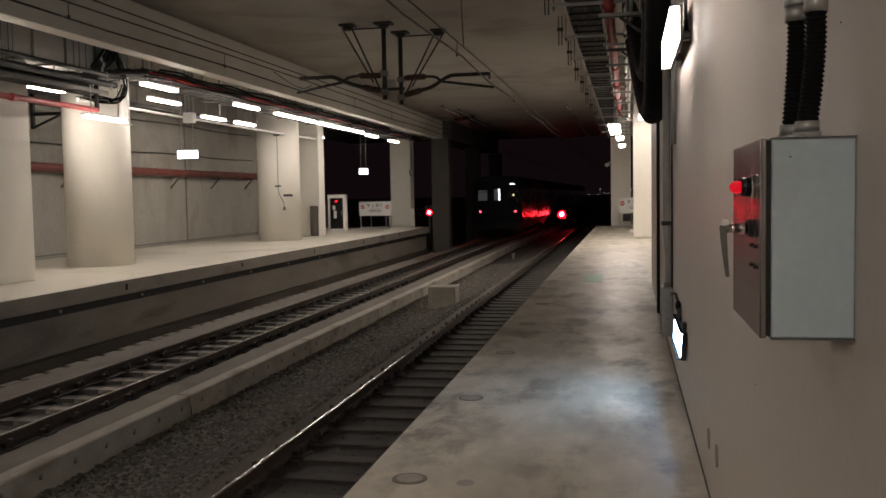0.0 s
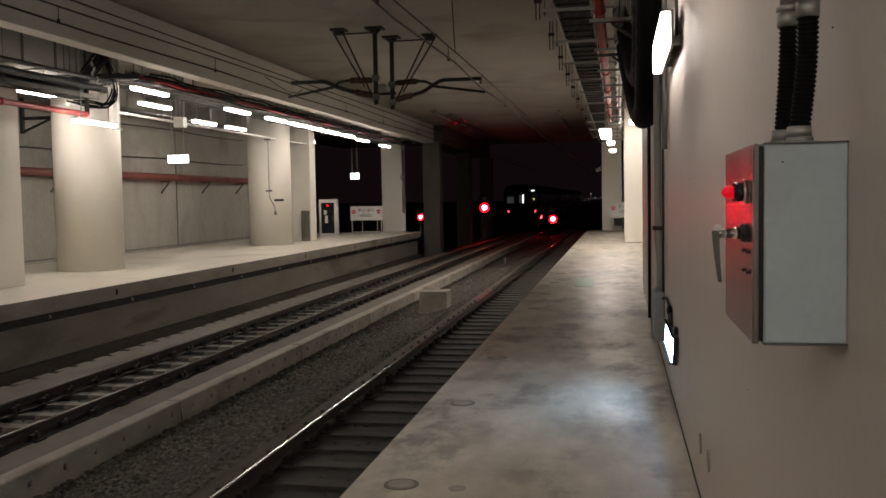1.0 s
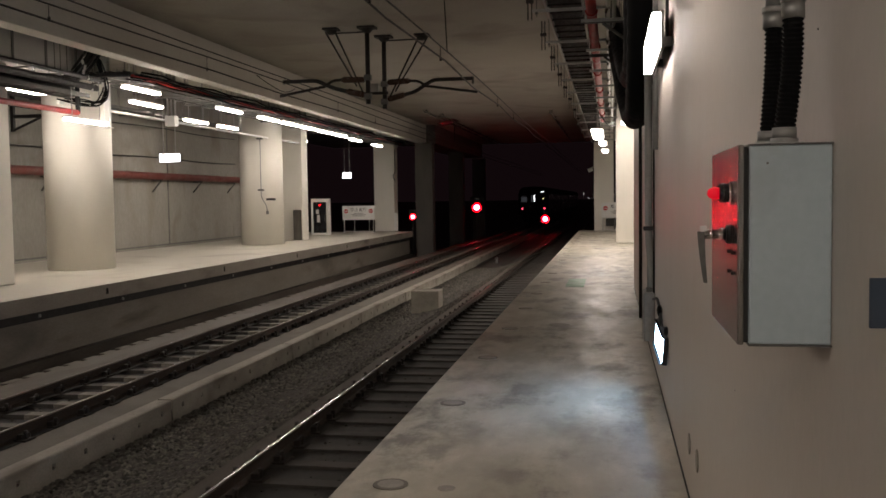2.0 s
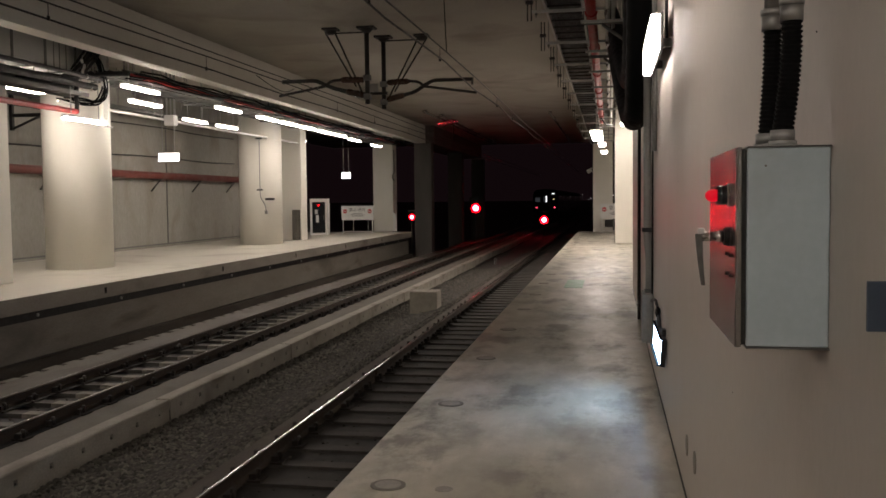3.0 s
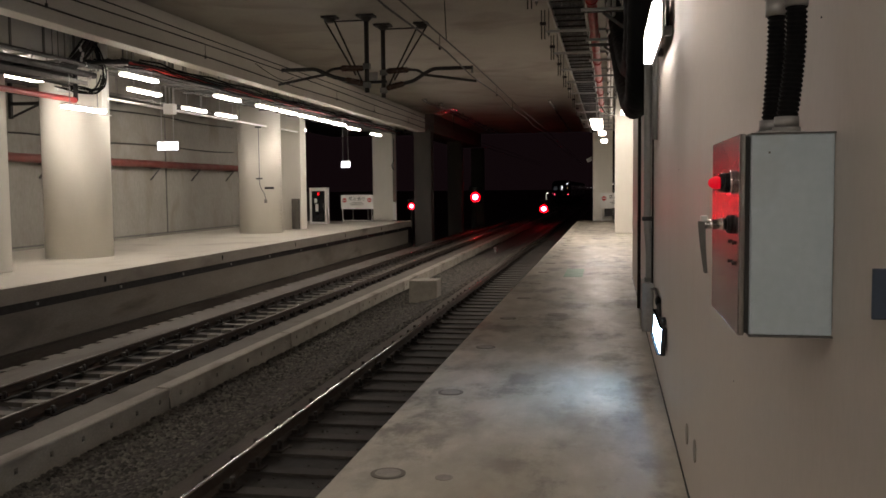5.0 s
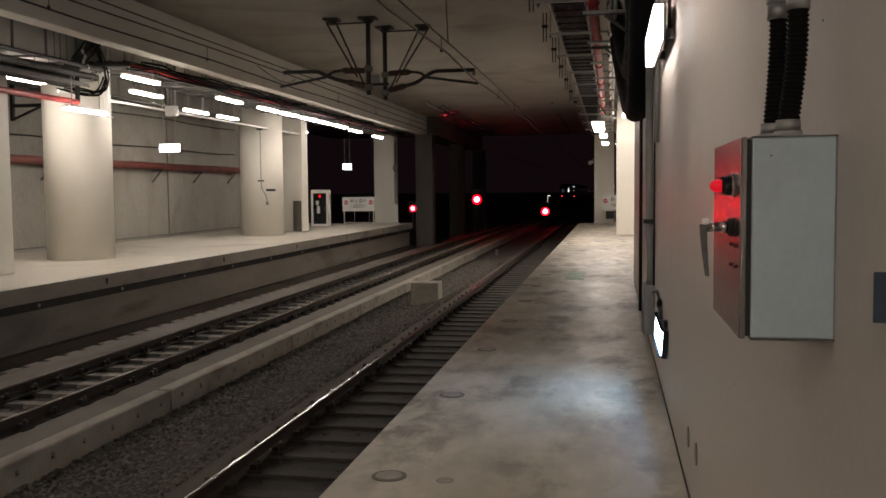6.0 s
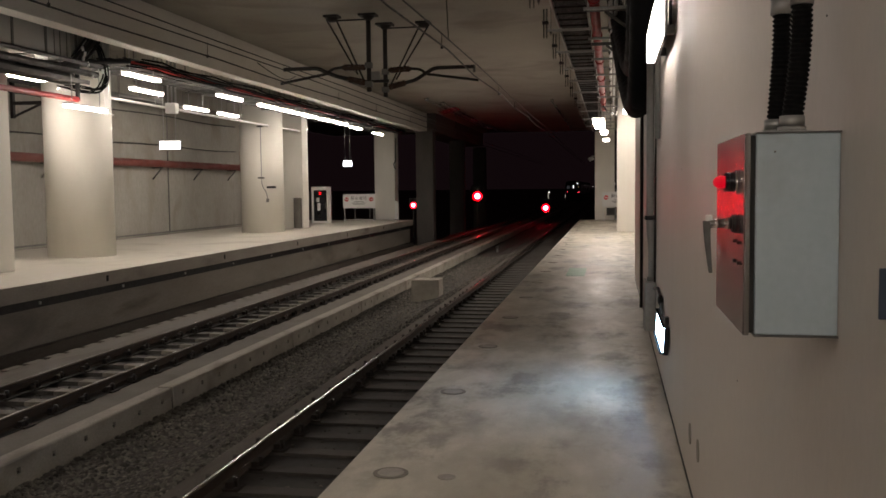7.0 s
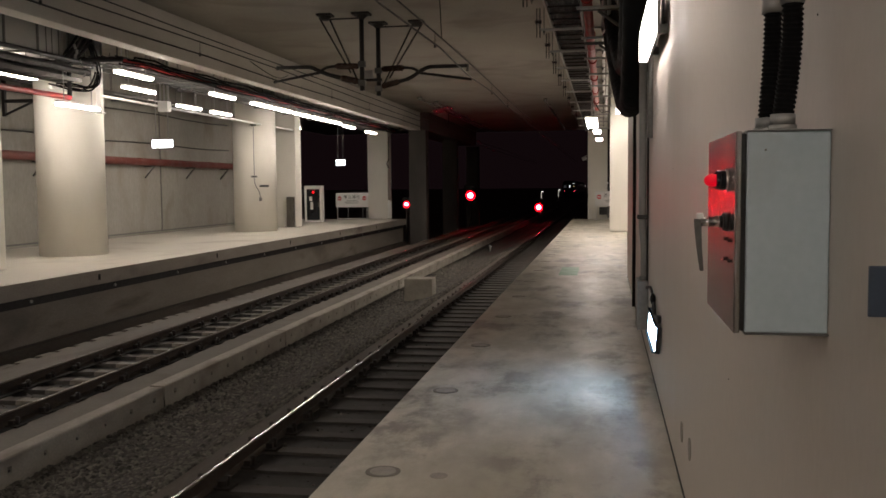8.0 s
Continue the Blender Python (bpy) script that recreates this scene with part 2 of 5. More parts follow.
G_CABIN = glow("cabin_light", (0.8, 0.85, 0.95), 0.03)
G_YELLOW = glow("number_lamp_light", (1.0, 0.8, 0.35), 1.2)
G_POST_GLOW = glow("lit_post_glow", (1.0, 0.9, 0.75), 0.7)
G_FAR = glow("far_lamp_light", (1.0, 0.93, 0.85), 2.0)


# ---- mesh helpers ----
def box(bm, x0, x1, y0, y1, z0, z1, mi=0):
    vs = [bm.verts.new((x, y, z)) for x in (x0, x1) for y in (y0, y1) for z in (z0, z1)]
    for q in ((0, 1, 3, 2), (4, 6, 7, 5), (0, 4, 5, 1), (2, 3, 7, 6), (0, 2, 6, 4), (1, 5, 7, 3)):
        f = bm.faces.new([vs[i] for i in q])
        f.material_index = mi
    return vs


def rod(bm, a, b, r, seg=10, r2=None, mi=0, caps=True):
    a, b = Vector(a), Vector(b)
    w = (b - a).normalized()
    u = w.orthogonal().normalized()
    v = w.cross(u)
    r2 = r if r2 is None else r2
    rings = []
    for c, rr in ((a, r), (b, r2)):
        rings.append([bm.verts.new(c + (u * math.cos(k * math.tau / seg) + v * math.sin(k * math.tau / seg)) * rr) for k in range(seg)])
    for k in range(seg):
        f = bm.faces.new((rings[0][k], rings[0][(k + 1) % seg], rings[1][(k + 1) % seg], rings[1][k]))
        f.material_index, f.smooth = mi, True
    if caps:
        bm.faces.new(rings[0][::-1]).material_index = mi
        bm.faces.new(rings[1]).material_index = mi


def tube(bm, pts, r, seg=8, mi=0, radii=None):
    """A bent pipe through the points."""
    pts = [Vector(p) for p in pts]
    prev, u = None, None
    for i, p in enumerate(pts):
        w = (pts[min(i + 1, len(pts) - 1)] - pts[max(i - 1, 0)]).normalized()
        u = w.orthogonal().normalized() if u is None else (u - w * u.dot(w)).normalized()
        v = w.cross(u)
        rr = radii[i] if radii else r
        ring = [bm.verts.new(p + (u * math.cos(k * math.tau / seg) + v * math.sin(k * math.tau / seg)) * rr) for k in range(seg)]
        if prev:
            for k in range(seg):
                f = bm.faces.new((prev[k], prev[(k + 1) % seg], ring[(k + 1) % seg], ring[k]))
                f.material_index, f.smooth = mi, True
        else:
            bm.faces.new(ring[::-1])
        prev = ring
    bm.faces.new(prev)


def bend(pts, radius=0.1, n=5):
    """The points with rounded corners."""
    pts = [Vector(p) for p in pts]
    out = [pts[0]]
    for a, b, c in zip(pts, pts[1:], pts[2:]):
        r = min(radius, (a - b).length / 2.1, (c - b).length / 2.1)
        p, q = b + (a - b).normalized() * r, b + (c - b).normalized() * r
        out += [p.lerp(b, k / n).lerp(b.lerp(q, k / n), k / n) for k in range(n + 1)]
    return out + [pts[-1]]


def bevel(bm, w, seg=2):
    bmesh.ops.bevel(bm, geom=list(bm.edges), offset=w, segments=seg, affect="EDGES", profile=0.6)


def mesh_of(name, bm, *materials):
    bmesh.ops.recalc_face_normals(bm, faces=bm.faces)
    me = bpy.data.meshes.new(name)
    bm.to_mesh(me)
    bm.free()
    for m in materials:
        me.materials.append(m)
    return me


def part(name, bm, material, parent=None, label="", at=None):
    mats = material if isinstance(material, (tuple, list)) else (material,)
    ob = new(name, mesh_of(name, bm, *mats))
    if parent is not None:
        ob.parent = parent
    if at is not None:
        ob.matrix_basis = at
    if label:
        tagged(ob, label)
    return ob


def thing(name, x, y, z, label, category, group="", kind=""):
    ob = new(name)
    ob.empty_display_size = 0.1
    ob.matrix_basis = pose(x, y, z)
    return tagged(ob, label, category, group, kind)


def structure(name, bm, material, label, category):
    return tagged(part(name, bm, material), label, category, "", "structure")


def B(*args, w=0.0, seg=2):
    """A bmesh of one box, its edges rounded by w."""
    bm = bmesh.new()
    box(bm, *args)
    if w:
        bevel(bm, w, seg)
    return bm


def disc(bm, c, axis, r, h, seg=24, mi=0):
    c, axis = Vector(c), Vector(axis)
    rod(bm, c, c + axis * h, r, seg, mi=mi)


# ---- large structure ----
def build_structure():
    # ground: one sheet to the horizon, with the track bed's profile across
    bm = bmesh.new()
    prof = [(-900, -1.5), (-60, -1.5), (-16.6, -1.6), (-10.25, -1.62), (-9.24, -1.62), (-9.2, -1.24), (-8.9, -1.22), (-5.92, -1.22), (-5.9, -1.40), (-4.9, -1.36), (-4.3, -1.2), (-4.0, -1.2), (-2.0, -1.22), (-1.6, -1.22), (6, -1.3), (60, -1.5), (900, -1.5)]
    ys = [-28, -10, 2, 12, 22, 35, 50, 75, 110, 160, 260, 500, 1500]
    rows = [[bm.verts.new((x, y, z)) for x, z in prof] for y in ys]
    for a, b in zip(rows, rows[1:]):
        for i in range(len(prof) - 1):
            bm.faces.new((a[i], a[i + 1], b[i + 1], b[i]))
    structure("ground", bm, M_BALLAST, "dark ballast bed between and beside the tracks", "ground")

    # near platform: slab with overhang, body below
    bm = B(EDGE_R, 6.0, -26.0, 44.2, -0.22, 0.0, w=0.012)
    structure("platform_near", bm, M_FLOOR, "stained worn concrete platform floor with glossy patches", "platform")
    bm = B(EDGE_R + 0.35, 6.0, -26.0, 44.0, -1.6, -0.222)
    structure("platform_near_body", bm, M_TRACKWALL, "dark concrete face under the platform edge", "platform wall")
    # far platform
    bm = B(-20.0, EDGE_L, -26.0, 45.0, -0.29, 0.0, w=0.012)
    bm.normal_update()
    # side facing the tracks darkened in colour, standing in for its shade
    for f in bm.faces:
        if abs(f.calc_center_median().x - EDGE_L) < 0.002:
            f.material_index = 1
    far = structure("platform_far", bm, (M_FLOOR_FAR, M_EDGE_SHADED), "pale concrete platform across the tracks", "platform")
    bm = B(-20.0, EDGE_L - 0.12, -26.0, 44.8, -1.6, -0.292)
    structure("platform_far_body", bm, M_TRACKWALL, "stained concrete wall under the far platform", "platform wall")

    # slab track: flat beds, the outer shoulders and the ledges beside the rails
    for nm, x0, x1, z0, z1, m, lab in (("track_slab_west", -9.06, -8.22, -1.3, -1.118, M_LEDGE, "worn concrete shoulder between the gutter and the rail"),
                                       ("track_bed_west", -8.216, -6.66, -1.3, -1.165, M_BED, "dark oily bed between the rails"),
                                       ("track_ledge_west", -6.656, -6.124, -1.3, -1.106, M_SLAB, "pale concrete ledge between the rail and the kerb"),
                                       ("track_ledge_middle", -3.91, -3.62, -1.3, -1.085, M_LEDGE, "rust-stained concrete ledge beside the rail"),
                                       ("track_bed_east", -3.616, -1.2, -1.3, -1.137, M_BED, "dark oily bed along the near platform")):
        structure(nm, B(x0, x1, -26.0, 64.0, z0, z1, w=0.008), m, lab, "track slab")
    bm = B(EDGE_L - 0.119, -9.90, -26.0, 44.8, -1.63, -1.13, w=0.02)
    structure("wall_foot_box", bm, M_LEDGE, "dark box along the foot of the platform wall", "cable trough")
    # black strip added to paint the shadow line below the slab
    bm = B(EDGE_L - 0.119, EDGE_L - 0.085, -26.0, 44.8, -0.45, -0.296)
    structure("edge_shade", bm, M_BLACK, "black strip standing in for the shade under the platform slab", "seal")
    for i in range(12):
        y = 5.3 + 5.6 * i
        if y < 44:
            part("joint_slot", B(EDGE_L - 0.002, EDGE_L + 0.004, y - 0.04, y + 0.04, -0.20, -0.08, w=0.0025), M_HOLE, far)
    for i in range(14):
        bm = bmesh.new()
        disc(bm, (EDGE_L - 0.084, 6.0 + 2.8 * i, -0.37), (1, 0, 0), 0.03, 0.03, 8)
        part("bolt", bm, M_STEEL, far)
    # walls
    bm = B(WALL_E, WALL_E + 0.35, -26.0, 16.4, 0.0, CEIL)
    structure("wall_east", bm, M_PAINT_WALL, "beige painted wall beside the near platform", "wall")
    # dark strip paints the shading of the gap where wall meets floor
    bm = B(WALL_E - 0.009, WALL_E - 0.001, -6.0, 16.15, 0.002, 0.01)
    structure("trim", bm, M_CABLE, "dark strip for the shaded joint at the foot of the wall", "trim")
    bm = B(5.6, 6.0, 16.2, 44.2, 0.0, CEIL)
    structure("wall_east_far", bm, M_PAINT_WALL, "beige wall at the back of the widened platform", "wall")
    bm = B(WALL_E + 0.35, 5.6, 15.9, 16.2, 0.0, CEIL)
    structure("wall_return", bm, M_PAINT_WALL, "beige return wall where the platform widens", "wall")
    bm = B(WALL_W - 0.4, WALL_W, -26.0, 38.4, 0.0, CEIL)
    west = structure("wall_west", bm, M_WESTWALL, "bare concrete wall behind the far platform", "wall")
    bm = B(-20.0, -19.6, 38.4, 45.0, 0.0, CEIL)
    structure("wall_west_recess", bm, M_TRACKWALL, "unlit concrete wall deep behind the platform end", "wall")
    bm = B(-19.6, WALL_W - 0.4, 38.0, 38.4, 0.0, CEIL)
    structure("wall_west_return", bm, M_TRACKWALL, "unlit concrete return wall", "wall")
    bm = B(-20.0, 6.0, -26.4, -26.0, -1.6, CEIL)
    structure("wall_south", bm, M_WESTWALL, "plain concrete wall that closes the hall", "wall")
    # vertical joints and skirting of the west wall
    for y in (16.2, 23.6, 30.95):
        bm = B(WALL_W + 0.002, WALL_W + 0.02, y - 0.03, y + 0.03, 0.12, CEIL - 0.1)
        part("joint_strip", bm, M_DULL, west)
    bm = B(WALL_W + 0.002, WALL_W + 0.012, 6, 38.2, 0.07, 0.12)
    part("skirting_line", bm, M_DULL, west)

    # ceiling, open to the night past its end
    bm = B(-20.0, 6.0, -26.4, 64.0, CEIL, CEIL + 0.6)
    structure("ceiling", bm, M_CEIL, "bare brownish concrete ceiling slab over the tracks", "ceiling")
    bm = B(-9.86, -9.47, -26.0, 46.4, 4.53, CEIL - 0.002, w=0.02)
    structure("beam_west", bm, M_BEAM, "long pale concrete beam along the platform edge", "beam")
    # beam goes on in a darkened concrete that stands in for missing light
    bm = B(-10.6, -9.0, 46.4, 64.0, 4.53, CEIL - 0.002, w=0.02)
    structure("beam_west_dark", bm, M_UNLIT, "unlit concrete beam over the tunnel pillars", "beam")


def build_columns():
    def round_column(y):
        col = thing("round_column", -13.05, y, 0, "thick round cream-painted concrete column on the far platform", "column", "columns of the far platform")
        bm = bmesh.new()
        rod(bm, (0, 0, 0), (0, 0, CEIL), 0.80, 56)
        part("shaft", bm, M_COLUMN, col)
        return col
    round_column(20.5)
    c2 = round_column(32.5)
    # conduit and hanging cable on the second column
    a = math.radians(-70)
    px, py = 0.81 * math.cos(a), 0.81 * math.sin(a)
    bm = bmesh.new()
    tube(bm, bend([(px, py, 4.0), (px, py, 2.05), (px + 0.02, py - 0.02, 1.75), (px + 0.2, py - 0.03, 1.5), (px + 0.24, py - 0.03, 1.25)], 0.15), 0.018, 8)
    part("conduit", bm, M_GREY, c2, "thin grey conduit with a loose cable end")
    for z in (2.05, 3.95):
        part("clip", B(px - 0.12, px + 0.12, py - 0.05, py + 0.01, z - 0.03, z + 0.03, w=0.008), M_DULL, c2)
    part("junction_box", B(px + 0.19, px + 0.29, py - 0.07, py, 1.15, 1.28, w=0.01), M_GREY, c2)
    part("name_bar", B(0.36, 0.78, -0.67, -0.60, 1.66, 1.74, w=0.008), M_INK, c2, "small dark bracket")
    sq = [("square_column", -13.7, -11.95, 15.2, 16.4, M_COLUMN, "broad square cream column on the far platform", CEIL),
          ("square_column", -13.45, -12.42, 35.3, 36.0, M_COLUMN, "slim square cream column behind a round one", CEIL),
          ("square_column", -12.02, -10.95, 45.2, 46.0, M_COLUMN, "square cream column at the platform end", CEIL),
          ("square_column", -0.78, 0.15, 44.0, 44.9, M_COLUMN, "square cream column at the near platform end", CEIL),
          ("square_column", 0.19, 1.0, 32.0, 32.8, M_COLUMN, "cream column on the widened near platform", CEIL)]
    for name, x0, x1, y0, y1, m, lab, top in sq:
        z0 = 0.0 if y1 < 44.5 else -1.3
        part_ob = part(name, B(x0, x1, y0, y1, z0, top, w=0.03, seg=3), m)
        tagged(part_ob, lab, "column", "square columns")
    # pillars take the darkened concrete too, so that they look unlit
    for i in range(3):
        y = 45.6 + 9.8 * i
        ob = part("tunnel_pillar", B(-9.92, -9.02, y, y + 0.7, -1.4, 4.53, w=0.03), M_UNLIT)
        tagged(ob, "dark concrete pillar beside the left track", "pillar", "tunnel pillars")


# ---- tracks ----
def rail_mesh(y0, y1):
    """Rail along y about x = 0, its head at z = 0."""
    prof = [(-0.065, -0.153), (0.065, -0.153), (0.065, -0.142), (0.012, -0.12), (0.009, -0.045), (0.032, -0.034), (0.033, -0.010), (0.022, -0.002), (0.012, 0.0), (-0.012, 0.0), (-0.022, -0.002), (-0.033, -0.010), (-0.032, -0.034), (-0.009, -0.045), (-0.012, -0.12), (-0.065, -0.142)]
    bm = bmesh.new()
    ends = [[bm.verts.new((x, y, z)) for x, z in prof] for y in (y0, y1)]
    n = len(prof)
    for i in range(n):
        f = bm.faces.new((ends[0][i], ends[0][(i + 1) % n], ends[1][(i + 1) % n], ends[1][i]))
        f.material_index = 1 if i == 8 else 0
    bm.faces.new(ends[0][::-1])
    bm.faces.new(ends[1])
    return mesh_of("rail", bm, M_RUST, M_RAILTOP)


def build_tracks():
    rail_me = rail_mesh(-25, 400)
    # concrete tie: tapered, slightly waisted
    def tie_mesh(m):
        bm = bmesh.new()
        rings = []
        for x, top, w in ((-0.86, -0.01, 0.115), (-0.83, 0.0, 0.125), (-0.12, 0.0, 0.125), (0.83, 0, 0.125), (0.86, -0.01, 0.115)):
            rings.append([bm.verts.new(p) for p in ((x, -w, -0.18), (x, w, -0.18), (x, w - 0.03, top), (x, -w + 0.03, top))])
        # the half towards -x takes the darker concrete
        for a, b in zip(rings, rings[1:]):
            for k in range(4):
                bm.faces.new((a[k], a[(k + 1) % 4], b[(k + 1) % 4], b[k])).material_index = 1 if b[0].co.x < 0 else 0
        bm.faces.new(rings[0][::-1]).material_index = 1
        bm.faces.new(rings[-1])
        return mesh_of("sleeper", bm, m, M_TIE_DARK)
    bm = bmesh.new()
    box(bm, -0.19, 0.19, -0.1, 0.1, 0.0, 0.022)
    for sx in (-1, 1):
        box(bm, sx * 0.1 - 0.034, sx * 0.1 + 0.034, -0.075, 0.075, 0.022, 0.078)
        rod(bm, (sx * 0.13, 0, 0.02), (sx * 0.13, 0, 0.115), 0.026, 6)
    chair_me = mesh_of("chair", bm, M_CHAIR)
    for x, lab, m, phase in ((TRACK_R, "railway track in dark ballast along the near platform", M_TIE_DARK, 0.28), (TRACK_L, "railway track with pale sleepers along the far platform", M_TIE, 0.1)):
        tr = thing("railway_track", x, 0, RAIL, lab, "railway track", "railway tracks")
        for sx in (-1, 1):
            r = new("rail", rail_me)
            r.parent, r.matrix_basis = tr, pose(sx * 0.5665, 0, 0)
            tagged(r, "rusty steel rail with a polished head")
            # dark strip added to paint the shadow band along the rail foot
            if x == TRACK_L:
                part("rail_foot_shade", B(sx * 0.5665 - 0.16, sx * 0.5665 + 0.16, -25, 62, -0.1565, -0.1465), M_BED, tr, "dark strip added under the rail for its shaded foot")
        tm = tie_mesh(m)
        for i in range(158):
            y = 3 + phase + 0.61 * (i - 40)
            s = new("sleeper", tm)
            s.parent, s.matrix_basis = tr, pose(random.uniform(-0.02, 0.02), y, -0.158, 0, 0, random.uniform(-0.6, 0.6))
            if 3 < y < 45:
                for sx in ((-1, 1) if x == TRACK_L else (-1,)):
                    c = new("chair", chair_me)
                    c.parent, c.matrix_basis = s, pose(sx * 0.5665, 0, 0.001)
        if x == TRACK_R:
            for y in (13.5,):
                for sx in (-1, 1):
                    part("fishplate", B(-0.5665 + sx * 0.027 - 0.012, -0.5665 + sx * 0.027 + 0.012, y - 0.35, y + 0.35, -0.13, -0.035, w=0.004), M_RUST, tr, "bolted joint bar on the rail")


def build_kerbs():
    """Concrete kerb with drilled holes beside the left track, the gutter slabs, and the lone block."""
    k = thing("trackbed_kerb", -5.9, 0, -1.4, "pale concrete kerb with drilled holes beside the track", "kerb", "", "structure")
    hh, d = 0.32, 0.22
    L, pitch = 4.77, 0.596
    bm = bmesh.new()
    holes = [pitch * (i + 0.5) for i in range(8)]
    s, zc = 0.032, 0.19
    def quad(*p):
        bm.faces.new([bm.verts.new(q) for q in p])
    ycur = 0.0
    for h in holes:
        quad((0, ycur, -0.2), (0, h - s, -0.2), (0, h - s, hh - 0.015), (0, ycur, hh - 0.015))
        quad((0, h - s, -0.2), (0, h + s, -0.2), (0, h + s, zc - 0.034), (0, h - s, zc - 0.034))
        quad((0, h - s, zc + 0.034), (0, h + s, zc + 0.034), (0, h + s, hh - 0.015), (0, h - s, hh - 0.015))
        for a, b in (((h - s, zc - 0.034), (h + s, zc - 0.034)), ((h + s, zc - 0.034), (h + s, zc + 0.034)), ((h + s, zc + 0.034), (h - s, zc + 0.034)), ((h - s, zc + 0.034), (h - s, zc - 0.034))):
            quad((0, *a), (0, *b), (-0.08, *b), (-0.08, *a))
        # near-black back puts the shade inside the hole into the colour
        f = bm.faces.new([bm.verts.new(q) for q in ((-0.08, h - s, zc - 0.034), (-0.08, h + s, zc - 0.034), (-0.08, h + s, zc + 0.034), (-0.08, h - s, zc + 0.034))])
        f.material_index = 1
        ycur = h + s
    quad((0, ycur, -0.2), (0, L - 0.05, -0.2), (0, L - 0.05, hh - 0.015), (0, ycur, hh - 0.015))
    quad((0, 0, hh - 0.015), (0, L - 0.05, hh - 0.015), (-0.015, L - 0.05, hh), (-0.015, 0, hh))
    quad((-0.015, 0, hh), (-0.015, L - 0.05, hh), (-d, L - 0.05, hh), (-d, 0, hh))
    quad((-d, 0, hh), (-d, L - 0.05, hh), (-d, L - 0.05, -0.2), (-d, 0, -0.2))
    for y in (0, L - 0.05):
        quad((0, y, -0.2), (0, y, hh - 0.015), (-0.015, y, hh), (-d, y, hh), (-d, y, -0.2))
    bmesh.ops.remove_doubles(bm, verts=bm.verts, dist=0.0005)
    me = mesh_of("kerb_block", bm, M_KERB, M_HOLE)
    for i in range(-4, 22):
        ob = new("kerb_block", me)
        ob.parent = k
        ob.matrix_basis = pose(random.uniform(-0.006, 0.006), 1.75 + L * i, random.uniform(-0.006, 0.006))
    g = thing("gutter_edge", -9.22, 0, -1.25, "row of short concrete gutter blocks with open slots", "gutter", "", "structure")
    me = mesh_of("gutter_block", B(0, 0.155, 0.075, 0.465, -0.15, 0.128, w=0.012), M_LEDGE)
    for i in range(70):
        ob = new("gutter_block", me)
        ob.parent, ob.matrix_basis = g, pose(0, 4.0 + 0.54 * i, random.uniform(-0.008, 0.008), 0, 0, random.uniform(-0.4, 0.4))
    ob = part("concrete_block", B(-0.37, 0.37, -0.3, 0.3, -0.05, 0.58, w=0.03), M_KERB, None, "", pose(-4.78, 23.2, -1.36))
    tagged(ob, "rough concrete block on the ballast between the tracks", "concrete block")
    bm = bmesh.new()
    rod(bm, (0, 0, 0), (0, 0, 0.2), 0.05, 12)
    rod(bm, (0, 0, 0.2), (0, 0, 0.3), 0.09, 12, 0.06)
    tagged(part("ground_marker", bm, M_GREY, None, "", pose(-5.15, 41, -1.38)), "small pale marker post between the tracks", "marker post")


